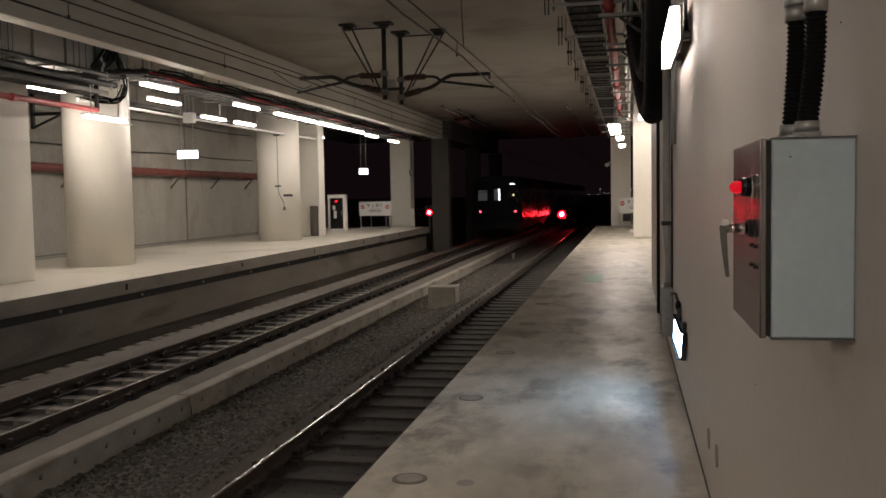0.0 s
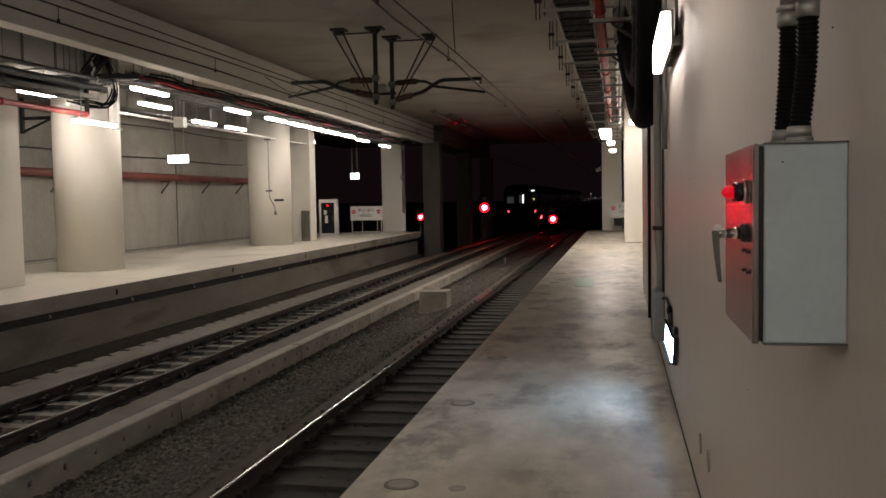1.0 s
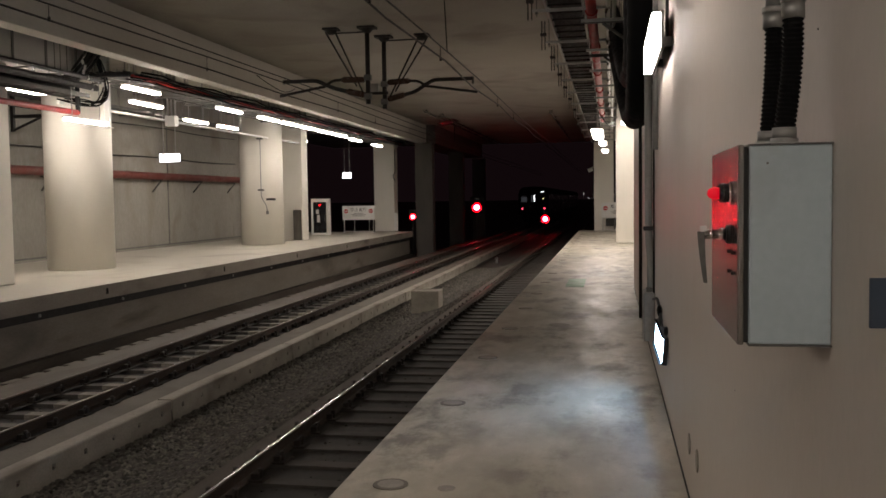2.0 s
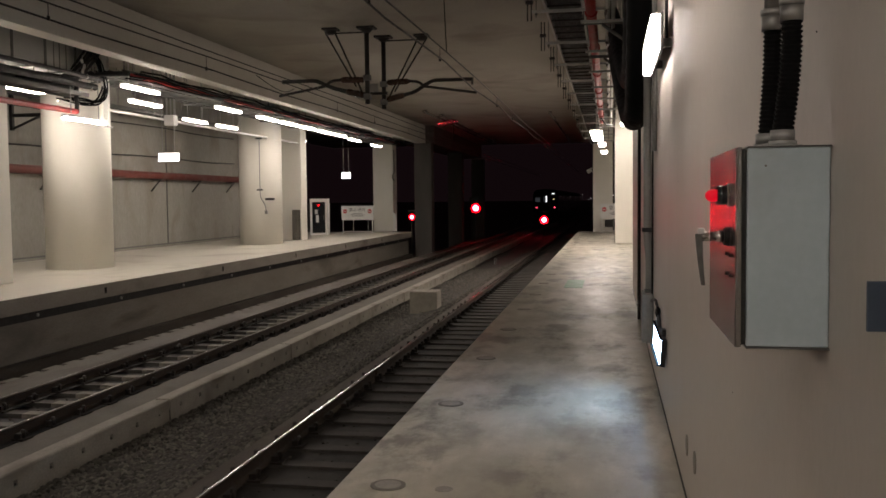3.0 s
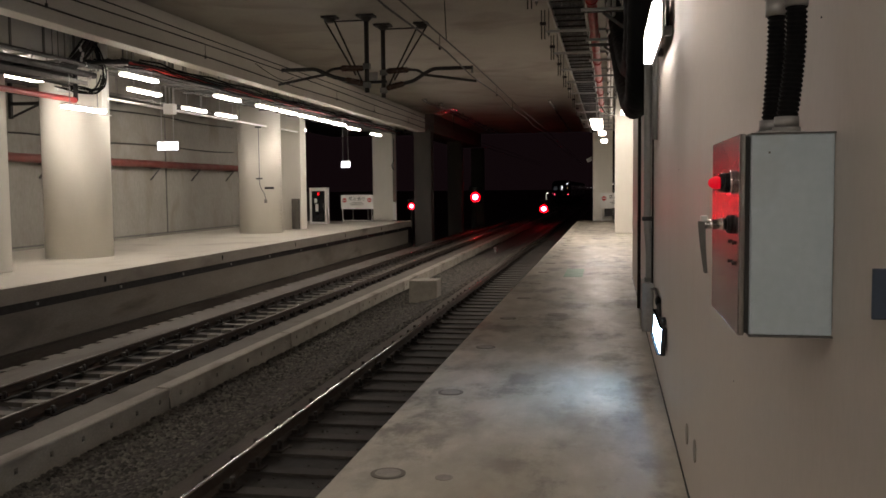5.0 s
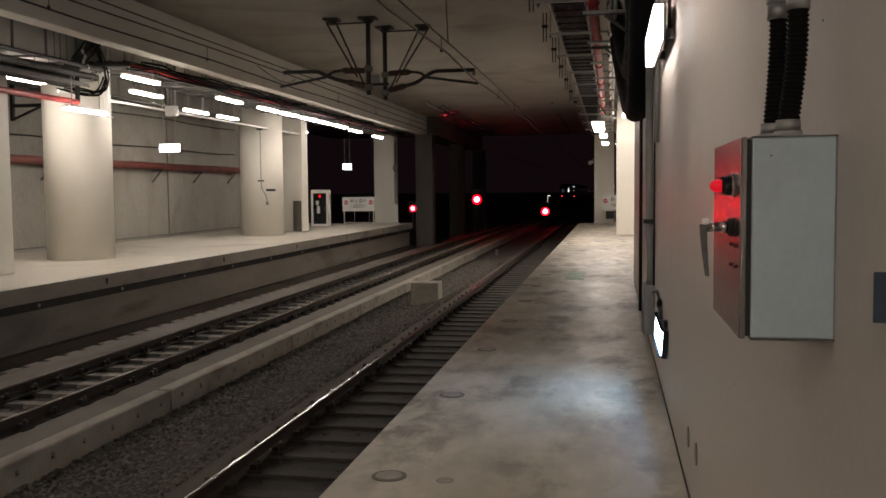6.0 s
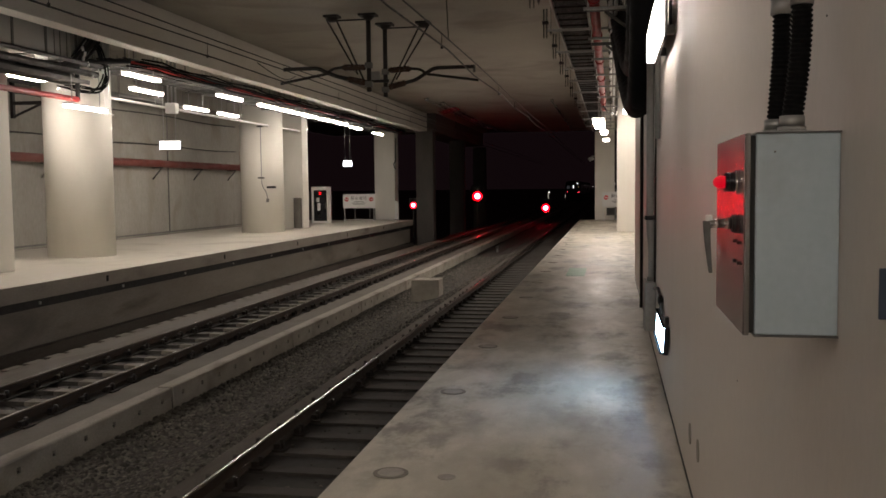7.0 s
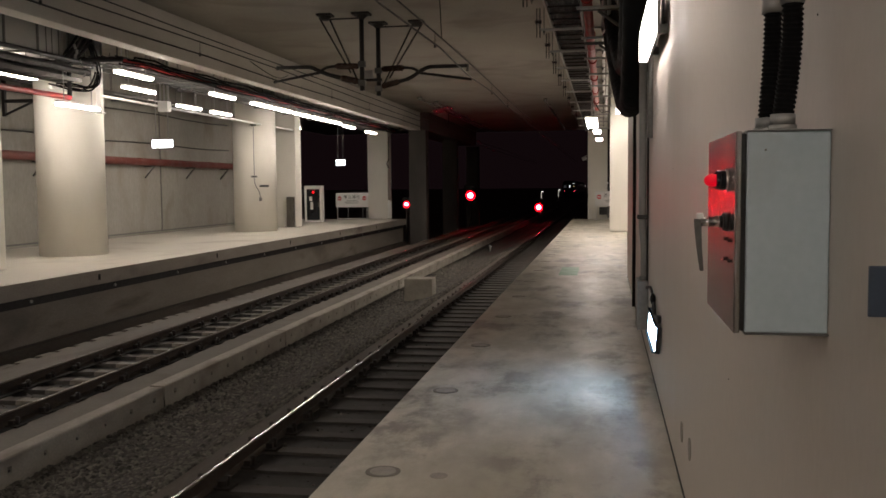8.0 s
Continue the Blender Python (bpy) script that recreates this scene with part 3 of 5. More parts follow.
def build_ballast():
    """Loose stones over the bed, joined."""
    rnd = random.Random(5)
    base = bmesh.new()
    bmesh.ops.create_icosphere(base, subdivisions=1, radius=1)
    bv = np.array([v.co[:] for v in base.verts])
    bf = np.array([[v.index for v in f.verts] for f in base.faces])
    base.free()
    rng = np.random.default_rng(4)
    def scatter(n, xr, yr, zf, size):
        x = rng.uniform(*xr, n)
        y = yr[0] + (yr[1] - yr[0]) * rng.random(n) ** 1.6
        z = np.array([zf(a) for a in x])
        s = rng.uniform(*size, (n, 1, 1)) * rng.uniform(0.6, 1.25, (n, 1, 3))
        jit = rng.uniform(0.75, 1.2, (n, 12, 1))
        v = bv[None] * jit * s
        ang = rng.uniform(0, math.tau, n)
        c, q = np.cos(ang)[:, None], np.sin(ang)[:, None]
        v = np.stack([v[..., 0] * c - v[..., 1] * q, v[..., 0] * q + v[..., 1] * c, v[..., 2] * 0.8], -1)
        v += np.stack([x, y, z], -1)[:, None]
        return v
    mid = lambda x: -1.375 + max(0, (x + 4.9)) * 0.26
    sets = [scatter(30000, (-5.88, -3.98), (5.5, 38), mid, (0.02, 0.042)),
            scatter(900, (-8.2, -6.7), (8, 36), lambda x: -1.165, (0.014, 0.026)),
            scatter(500, (-3.5, -1.9), (6, 34), lambda x: -1.137, (0.014, 0.024))]
    def lot(name, sets, dark, light, lab):
        v = np.concatenate(sets)
        n = len(v)
        faces = (bf[None] + (np.arange(n) * 12)[:, None, None]).reshape(-1, 3)
        me = bpy.data.meshes.new(name)
        me.from_pydata(v.reshape(-1, 3).tolist(), [], faces.tolist())
        m = mat(name + "_pieces", dark, light, (0.8, 0.95), 0, 5, 30, 0.3)
        nt = m.node_tree
        geo, hs, rr = nt.nodes.new("ShaderNodeNewGeometry"), nt.nodes.new("ShaderNodeHueSaturation"), nt.nodes.new("ShaderNodeMapRange")
        rr.inputs["To Min"].default_value, rr.inputs["To Max"].default_value = 0.35, 1.9
        nt.links.new(geo.outputs["Random Per Island"], rr.inputs[0])
        nt.links.new(rr.outputs[0], hs.inputs["Value"])
        b = nt.nodes["Principled BSDF"]
        nt.links.new(b.inputs["Base Color"].links[0].from_socket, hs.inputs["Color"])
        nt.links.new(hs.outputs[0], b.inputs["Base Color"])
        me.materials.append(m)
        tagged(new(name, me), lab, "ballast", "", "stuff")
    lot("ballast", sets[:1], (0.06, 0.055, 0.047), (0.125, 0.115, 0.098), "loose grey crushed stone between the two tracks")
    lot("oily_ballast", sets[1:], (0.032, 0.027, 0.022), (0.075, 0.066, 0.055), "stray dark oily stones between the rails")


# ---- lamps ----
def batten(x, y, z, length=1.5, drop=0.0, wide=0.075, lab="bright white tube light hung above the far platform", lip=0.01):
    b = thing("tube_light", x, y, z, lab, "ceiling light", "tube lights")
    h = length / 2
    part("diffuser", B(-wide, wide, -h, h, -0.06, 0.0, w=0.028, seg=4), G_BATTEN, b, "glowing white diffuser")
    part("housing", B(-wide - lip, wide + lip, -h - 0.02, h + 0.02, 0.002, 0.05, w=0.01), M_WHITE, b)
    for s in (-1, 1):
        bm = bmesh.new()
        rod(bm, (0, s * h * 0.7, 0.05), (0, s * h * 0.7, CEIL - z - 0.001 if not drop else drop), 0.012, 8)
        part("hanger", bm, M_STEEL, b)
    return b


def build_lamps():
    for x, y, z in ((-10.45, 19.0, 4.2), (-10.45, 23.8, 4.2), (-10.45, 26.7, 4.2), (-10.45, 28.6, 4.2), (-10.45, 30.5, 4.2), (-10.45, 32.4, 4.2), (-10.45, 34.3, 4.2), (-10.45, 36.4, 4.15), (-10.45, 40.0, 4.12),
                    (-12.9, 18.2, 4.2), (-12.9, 26.8, 4.2), (-12.9, 29.2, 4.2), (-11.7, 21.5, 4.17), (-11.2, 17.95, 3.43), (-12.9, 36.5, 4.2), (-10.45, 12.3, 4.2), (-12.9, 13.5, 4.2), (-12.4, 9.0, 4.2), (-10.45, 9.5, 4.2)):
        batten(x, y, z, wide=0.11 if (x, y) == (-12.9, 18.2) else 0.075)
    for x, y, z in ((-0.37, 27.6, 3.5), (-0.26, 33.0, 3.55), (-0.22, 38.4, 3.55)):
        batten(x, y, z, 3.6 if y < 30 else 1.4, 0, 0.15 if y < 30 else 0.12, "bright white tube light hung above the near platform", 0.03)
    batten(-0.12, 3.9, 3.45, 1.3, 0, 0.05, "bright white tube light hung above the near platform")
    # in the widened part of the near platform, round the corner of the wall
    # the lamps at x 1.9 are unseen, added to brighten the column and floor
    for x, y in ((1.9, 20.5), (1.9, 26.5), (0.5, 30.7), (1.9, 36.5)):
        batten(x, y, 4.1 if x < 1 else 3.6, 1.4, 0, 0.12, "bright white tube light over the widened platform")
    # the rows go on behind the camera
    for y in (-1.9, -8.2, -13.8, -19.4):
        batten(-0.6, y, 3.6, 1.5, 0, 0.12, "bright white tube light hung above the near platform")
        batten(-10.45, y + 2.5, 4.2)
        batten(-12.9, y + 2.0, 4.2)
    # long bright box lamp on the wall
    w = thing("wall_lamp", WALL_E, 6.78, 2.58, "bright white box lamp on brackets on the beige wall", "wall lamp", "wall lamps")
    part("diffuser", B(-0.14, -0.08, -0.68, 0.68, 0.0, 0.225, w=0.01), G_WALL_LAMP, w, "glowing white diffuser")
    part("backplate", B(-0.079, -0.06, -0.70, 0.70, -0.006, 0.235, w=0.004), M_DULL, w)
    for sy in (-1, 1):
        part("bracket", B(-0.059, 0.0, sy * 0.5 - 0.03, sy * 0.5 + 0.03, 0.03, 0.09, w=0.004), M_DULL, w)
        bm = bmesh.new()
        rod(bm, (-0.03, sy * 0.5, 0.09), (-0.03, sy * 0.5, 0.42), 0.012, 8)
        part("stem", bm, M_BLACK, w)
    # cold flood lamp low on the wall, its long lens leaning towards the floor
    f = thing("flood_lamp", WALL_E, 7.08, 0.49, "long cold-white flood lamp low on the wall, lit", "flood lamp")
    body = part("housing", B(-0.03, 0.0, -0.5, 0.5, -0.10, 0.10, w=0.008), M_BLACK, f, "black lamp body", pose(-0.012, 0, 0, 0, 4, 0))
    part("lens", B(-0.036, -0.031, -0.48, 0.48, -0.088, 0.088), G_FLOOD, body, "glowing cold-white lens")
    part("top_lip", B(-0.05, -0.031, -0.5, 0.5, 0.09, 0.1, w=0.003), M_MATT, body)
    # unseen lip, added to keep the lens's light off the floor by the wall
    part("light_block_lip", B(-0.056, -0.031, -0.5, 0.5, -0.1, -0.092, w=0.003), M_MATT, body)
    part("end_cap", B(-0.034, 0.002, 0.501, 0.53, -0.10, 0.10, w=0.006), M_BLACK, body)
    part("end_cap", B(-0.034, 0.002, -0.53, -0.501, -0.10, 0.10, w=0.006), M_BLACK, body)
    for y in (-0.36, 0.36):
        part("bracket", B(-0.03, -0.001, y - 0.04, y + 0.04, 0.103, 0.155, w=0.006), M_BLACK, f, "black fixing bracket")
    bm = bmesh.new()
    bmesh.ops.create_uvsphere(bm, u_segments=14, v_segments=10, radius=0.045)
    for v in bm.verts:
        v.co.x = v.co.x * 0.5 - 0.025
        v.co.y = v.co.y * 1.6 + 0.3
        v.co.z += 0.195
    part("junction_knob", bm, M_FLEX, f, "black rubber cable joint")
    bm = bmesh.new()
    tube(bm, bend([(-0.02, 0.1, 0.10), (-0.02, 0.2, 0.16), (-0.02, 0.3, 0.2), (-0.02, 0.8, 0.24), (-0.02, 1.45, 0.16)], 0.08), 0.012, 8)
    part("cable", bm, M_BLACK, f)


def exit_sign(x, y, z, w, h):
    e = thing("hanging_sign", x, y, z, "small white illuminated sign hung on two rods", "hanging sign", "hanging signs")
    part("panel", B(-w / 2, w / 2, -0.03, 0.03, -h / 2, h / 2, w=0.008), G_EXIT, e, "glowing white panel")
    part("frame_top", B(-w / 2 - 0.01, w / 2 + 0.01, -0.035, 0.035, h / 2 + 0.001, h / 2 + 0.03, w=0.005), M_WHITE, e)
    for s in (-1, 1):
        bm = bmesh.new()
        rod(bm, (s * w * 0.3, 0, h / 2 + 0.02), (s * w * 0.3, 0, CEIL - z - 0.001), 0.014, 8)
        part("rod", bm, M_STEEL, e)


# ---- signals ----
def signal(x, y, z, base, lab, r=0.16, beam=0.0):
    s = thing("signal", x, y, base, lab, "railway signal", "red signals")
    s.matrix_basis = pose(x, y, base, 0, 0, math.degrees(math.atan2(-x, y)))
    h = z - base
    if beam:
        # the lens throws a narrow red beam along the platform
        d = bpy.data.lights.new("signal_beam", "SPOT")
        d.energy, d.color, d.spot_size, d.spot_blend, d.shadow_soft_size = beam * 4 * math.pi, (1.0, 0.012, 0.02), radians(24), 1.0, 0.05
        way = Vector((-x, -y, 0)).normalized()
        eye = Vector((x, y, z)) + way * 0.06
        new("signal_beam", d).matrix_world = look(eye, eye + Vector((-x, 4.0 - y, 1.5 - z)))
    bm = bmesh.new()
    rod(bm, (0, 0.1, 0), (0, 0.1, h), 0.05, 12)
    part("post", bm, M_DULL, s)
    part("head", B(-r * 2, r * 2, 0.03, 0.2, h - r * 2, h + r * 3.4, w=0.03), M_BLACK, s, "black signal head")
    # lens is oversized for the bloom; the glowing ring paints its red halo
    bm = bmesh.new()
    disc(bm, (0, 0.012, h), (0, -1, 0), r * 0.92, 0.012, 28)
    part("lens", bm, G_SIGNAL, s, "glowing red lens")
    bm = bmesh.new()
    disc(bm, (0, 0.029, h), (0, -1, 0), r * 1.5, 0.016, 32)
    part("halo_ring", bm, G_RED_GLOW, s, "red glowing ring standing in for the halo of the lens")
    bm = bmesh.new()
    rod(bm, (0, 0.03, h), (0, -0.7, h), r * 1.62, 32, caps=False)
    part("hood", bm, M_BLACK, s, "black tubular hood")
    bm = bmesh.new()
    disc(bm, (0, 0.029, h + r * 2.6), (0, -1, 0), r * 0.7, 0.02, 24)
    part("dark_lens", bm, M_DARKGLASS, s, "unlit lens")


def build_signals():
    signal(-9.0, 61.0, 1.02, -1.2, "red railway signal on a post beside the far track", 0.215, 11.0)
    signal(-5.2, 73.0, -0.09, -1.4, "low red railway signal between the tracks", 0.215, 4.5)
    signal(-10.3, 46.6, 0.71, -1.4, "small red signal behind the far platform end", 0.11)


# ---- overhead line ----
def insulator(bm, a, b, r=0.05):
    """One ribbed rod from a to b."""
    a, b = Vector(a), Vector(b)
    n = 33
    radii = [r * (0.72, 1.0, 0.95)[i % 3] if 1 < i < n - 2 else r * 0.6 for i in range(n)]
    tube(bm, [a.lerp(b, i / (n - 1)) for i in range(n)], r, 14, 0, radii)


def build_overhead():
    y = 20.0
    c = thing("catenary_bracket", -5.33, y, CEIL, "dark iron catenary bracket hung from the ceiling between the tracks", "catenary bracket")
    def plate(x, yy, w=0.2):
        part("ceiling_plate", B(x - w, x + w, yy - 0.16, yy + 0.16, -0.05, -0.001, w=0.01), M_IRON, c)
        bm = bmesh.new()
        rod(bm, (x, yy, -0.05), (x, yy, -0.14), 0.15, 16, 0.07)
        part("socket", bm, M_IRON, c)
    posts = [(-0.03, -0.2), (0.05, 1.0)]
    for px, py in posts:
        plate(px, py)
        bm = bmesh.new()
        rod(bm, (px, py, -0.1), (px, py, -1.72), 0.052, 14)
        part("drop_post", bm, M_IRON, c)
        s = -1 if px < 0 else 1
        ex = px + s * (0.84 if s < 0 else 0.93)
        plate(ex, py, 0.17)
        for dx, foot in ((0.13, -1.32), (-0.09, -1.5)):
            bm = bmesh.new()
            rod(bm, (ex + s * dx, py, -0.08), (px + s * (0.26 if dx > 0 else 0.1), py, foot), 0.02, 8)
            part("stay", bm, M_IRON, c)
        part("tie_bar", B(min(px, ex), max(px, ex), py - 0.015, py + 0.015, -0.13, -0.1), M_IRON, c)
        # arms reach to the wire over each track
        far = -2.02 if s < 0 else 2.18
        top, low = (-1.18, -1.52) if s < 0 else (-1.1, -1.5)
        bm = bmesh.new()
        insulator(bm, (px + s * 0.08, py, top), (px + s * 0.62, py, top + 0.02), 0.075)
        part("insulator", bm, M_PORCELAIN, c, "dark ribbed insulator")
        bm = bmesh.new()
        insulator(bm, (px + s * 0.08, py, low), (px + s * 0.5, py, low + 0.1), 0.075)
        part("insulator", bm, M_PORCELAIN, c, "dark ribbed insulator")
        bm = bmesh.new()
        tube(bm, bend([(px + s * 0.5, py, low + 0.1), (px + s * 0.75, py, low + 0.16), (px + s * 1.0, py, top - 0.08), (px + s * 1.2, py, top + 0.02), (far, py, top + 0.02)], 0.1), 0.045, 10)
        part("arm", bm, M_IRON, c)
        bm = bmesh.new()
        tube(bm, bend([(px + s * 0.62, py, top + 0.02), (px + s * 0.85, py, top), (px + s * 1.0, py, top - 0.12), (px + s * 1.1, py, top - 0.13), (far + s * 0.1, py, top - 0.30)], 0.1), 0.032, 10)
        part("registration_arm", bm, M_IRON, c)
        for z in (-1.2, -1.62):
            part("clamp", B(px - 0.08, px + 0.08, py - 0.07, py + 0.07, z, z + 0.13, w=0.012), M_DULL, c)
        bm = bmesh.new()
        rod(bm, (far, py, top + 0.06), (far, py, -1.21), 0.03, 10)
        part("wire_clamp", bm, M_DULL, c)
    part("sensor_box", B(-0.12, 0.1, 0.2, 0.3, -1.4, -1.22, w=0.01), M_GREY, c, "small pale grey box")
    part("cross_bar", B(-0.3, 0.3, 0.28, 0.34, -1.46, -1.40), M_IRON, c)

    def wire(name, pts, r, lab):
        bm = bmesh.new()
        tube(bm, pts, r, 6)
        return tagged(part(name, bm, M_CABLE), lab, "overhead wire", "overhead wires")
    for x in (TRACK_R, TRACK_L):
        cy = [-4 + 4 * i for i in range(27)]
        wire("contact_wire", [(x + (0.15 if (i % 2) else -0.1) * 0.4, yy, 4.07) for i, yy in enumerate(cy)], 0.016, "thin dark contact wire over the track")
        mz = lambda yy: 4.27 + 0.06 * math.cos((yy - 20) / 24 * math.pi) ** 2
        mess = wire("messenger_wire", [(x, yy, mz(yy)) for yy in cy], 0.014, "thin dark messenger wire over the track")
        for yy in (6.2, 11, 15.8, 24, 28, 33, 38, 43):
            bm = bmesh.new()
            rod(bm, (x, yy, 4.075), (x, yy, mz(yy)), 0.006, 6)
            rod(bm, (x, yy, 4.05), (x, yy, 4.11), 0.022, 8)
            part("dropper", bm, M_CABLE, mess, "short wire dropper with clamp")
    wire("feeder_wire", [(-7.9, yy, 4.66 + 0.03 * math.cos(yy / 5)) for yy in range(-24, 60, 4)], 0.014, "dark feeder wire near the beam")
    for yy in (-20, -6, 46):
        bm = bmesh.new()
        rod(bm, (-7.9, yy, 4.65), (-7.9, yy, CEIL - 0.001), 0.02, 8)
        tagged(part("wire_support", bm, M_IRON), "iron drop rod that holds the feeder wire", "wire support", "wire supports")
    # slack jumper between the wires
    wire("jumper_wire", [(-7.4 + 0.1 * math.sin(k * 0.5), 18.3 + 0.35 * k, 4.3 - 0.2 * math.sin(k / 7 * math.pi)) for k in range(8)], 0.01, "slack jumper wire by the bracket")
    bm = bmesh.new()
    rod(bm, (-3.0, 16.5, CEIL - 0.001), (-2.95, 16.5, 4.33), 0.01, 6)
    tagged(part("hanger_wire", bm, M_CABLE), "thin hanger wire from the ceiling", "overhead wire", "overhead wires")


# ---- services above the platforms ----
def build_services_near():
    # cable ladder with cables, over the near platform
    t = thing("cable_ladder", -0.55, 0, 4.2, "galvanised cable ladder full of dark cables above the platform", "cable tray")
    for x in (-0.29, 0.2):
        part("rail", B(x - 0.015, x + 0.015, 3, 43, -0.05, 0.05), M_STEEL, t, "galvanised side rail")
    me = mesh_of("rung", B(-0.272, 0.182, -0.02, 0.02, -0.03, -0.005), M_CABLE)
    for i in range(80):
        r = new("rung", me)
        r.parent, r.matrix_basis = t, pose(0, 3.3 + 0.5 * i, 0)
    rnd = random.Random(3)
    for i in range(16):
        x0 = -0.25 + 0.028 * i
        bm = bmesh.new()
        tube(bm, [(x0 + rnd.uniform(-0.012, 0.012), yy, 0.02 + rnd.uniform(0, 0.02)) for yy in range(3, 44, 2)], rnd.uniform(0.02, 0.032), 7)
        part("cable", bm, M_CABLE, t)
    # strut supports from the ceiling
    for i, y in enumerate((9.8, 12.2, 14.7, 17.1, 19.5, 21.8, 24.4, 27.4, 30.5, 34, 38)):
        s = thing("strut_hanger", -0.4, y, 4.1, "steel strut on threaded rods that carries pipes and cables", "pipe support", "pipe supports")
        part("strut", B(-0.62, 0.42, -0.02, 0.02, -0.02, 0.02, w=0.004), M_STEEL, s)
        part("lower_strut", B(0.02, 0.62, 0.2, 0.24, -0.14, -0.10, w=0.004), M_STEEL, s)
        for x in (-0.56, 0.36):
            bm = bmesh.new()
            rod(bm, (x, 0, -0.08), (x, 0, CEIL - 4.1 - 0.001), 0.008, 6)
            part("threaded_rod", bm, M_DULL, s)
            bm = bmesh.new()
            rod(bm, (x, 0, -0.05), (x, 0, -0.02), 0.02, 6)
            part("nut", bm, M_DULL, s)
        part("side_clamp", B(-0.70, -0.60, -0.03, 0.03, 0.10, 0.15, w=0.006), M_CABLE, s)
        for x in (-0.675, -0.625):
            bm = bmesh.new()
            rod(bm, (x, 0, -0.12), (x, 0, 0.34), 0.009, 6)
            part("clamp_rod", bm, M_CABLE, s)
        for x in (0.06, 0.58):
            bm = bmesh.new()
            rod(bm, (x, 0.22, -0.16), (x, 0.22, CEIL - 4.1 - 0.001), 0.008, 6)
            part("threaded_rod", bm, M_DULL, s)
    # pipes
    def pipe(name, x, z, r, m, lab, y0=2.0, y1=43.0, collars=3.0):
        p = thing(name, x, 0, z, lab, "pipe", "pipes above the near platform")
        bm = bmesh.new()
        rod(bm, (0, y0, 0), (0, y1, 0), r, 14)
        part("run", bm, m, p)
        yy = y0 + 1.3
        while yy < y1:
            bm = bmesh.new()
            rod(bm, (0, yy, 0), (0, yy + 0.09, 0), r * 1.25, 14)
            part("coupling", bm, m, p)
            yy += collars
        return p
    pipe("sprinkler_pipe", -0.24, 4.1, 0.07, M_RED, "bright red sprinkler pipe above the platform", 2, 30)
    pipe("thin_sprinkler_pipe", -0.36, 4.25, 0.018, M_RED, "thin red pipe above the platform", 2, 28, 2.2)
    pipe("pale_pipe", -0.02, 4.12, 0.03, M_WHITEPIPE, "pale metal conduit above the platform", 2, 26, 2.6)
    pipe("pale_pipe", 0.055, 4.12, 0.028, M_WHITEPIPE, "pale metal conduit above the platform", 2, 34, 3.3)
    bm = bmesh.new()
    tube(bm, bend([(-0.24, 27.5, 4.0), (-0.1, 28.6, 3.85), (0.05, 29.4, 3.95), (0.14, 30.2, 4.05)], 0.5), 0.02, 8)
    tagged(part("loose_cable", bm, M_CABLE), "slack dark cable under the ladder", "cable")
    # thick black flexible ducts, sagging from the ceiling beside the wall
    for dx, dz, rad in ((0.015, -0.14, 0.125), (-0.015, 0.3, 0.12)):
        d = thing("flexible_duct", 0.26, 0, 4.05, "thick black flexible duct sagging beside the wall", "duct", "flexible ducts")
        path = [Vector((dx + q[0] - 0.26, q[1], q[2] - 4.05 + dz)) for q in ((0.25, 7.9, 4.75), (0.27, 8.5, 3.4), (0.27, 9.4, 2.62), (0.25, 10.4, 2.6), (0.2, 11.6, 2.95), (0.14, 13.2, 3.55), (0.08, 15.4, 4.25), (0.05, 17.0, 4.7))]
        fine = bend(path, 1.2, 12)
        pts = []
        for p, q in zip(fine, fine[1:]):
            k = max(1, int((q - p).length / 0.05))
            pts += [p.lerp(q, i / k) for i in range(k)]
        bm = bmesh.new()
        tube(bm, pts, rad, 16, 0, [rad * (1.06 if i % 2 else 1.0) for i in range(len(pts))])
        part("hose", bm, M_FLEX, d, "ribbed black hose")
        for p in (path[0], path[-1]):
            bm = bmesh.new()
            rod(bm, p, (p.x, p.y, CEIL - 4.05 - 0.001), 0.012, 6)
            part("hanger", bm, M_DULL, d)
    for y in (9.4, 12.6, 15.6):
        b = thing("wall_bracket", WALL_E, y, 4.0, "dark steel triangular bracket that carries pipes off the wall", "bracket", "wall brackets")
        part("arm", B(-0.75, -0.001, -0.025, 0.025, -0.03, 0.02, w=0.004), M_DULL, b)
        part("base", B(-0.02, -0.001, -0.04, 0.04, -0.42, 0.04), M_DULL, b)
        bm = bmesh.new()
        rod(bm, (-0.02, 0, -0.4), (-0.5, 0, -0.03), 0.022, 8)
        part("brace", bm, M_DULL, b)
    # speaker-like bracket lamp on the end column
    e = thing("bracket_camera", -0.83, 43.9, 3.05, "small pale camera on an arm at the end column", "camera")
    part("arm", B(-0.05, 0.05, 0.0, 0.1, -0.02, 0.02, w=0.005), M_GREY, e)
    part("body", B(-0.28, -0.04, -0.05, 0.12, -0.16, 0.02, w=0.02), M_GREY, e, "", pose(0, 0, 0, 0, -25, 0))


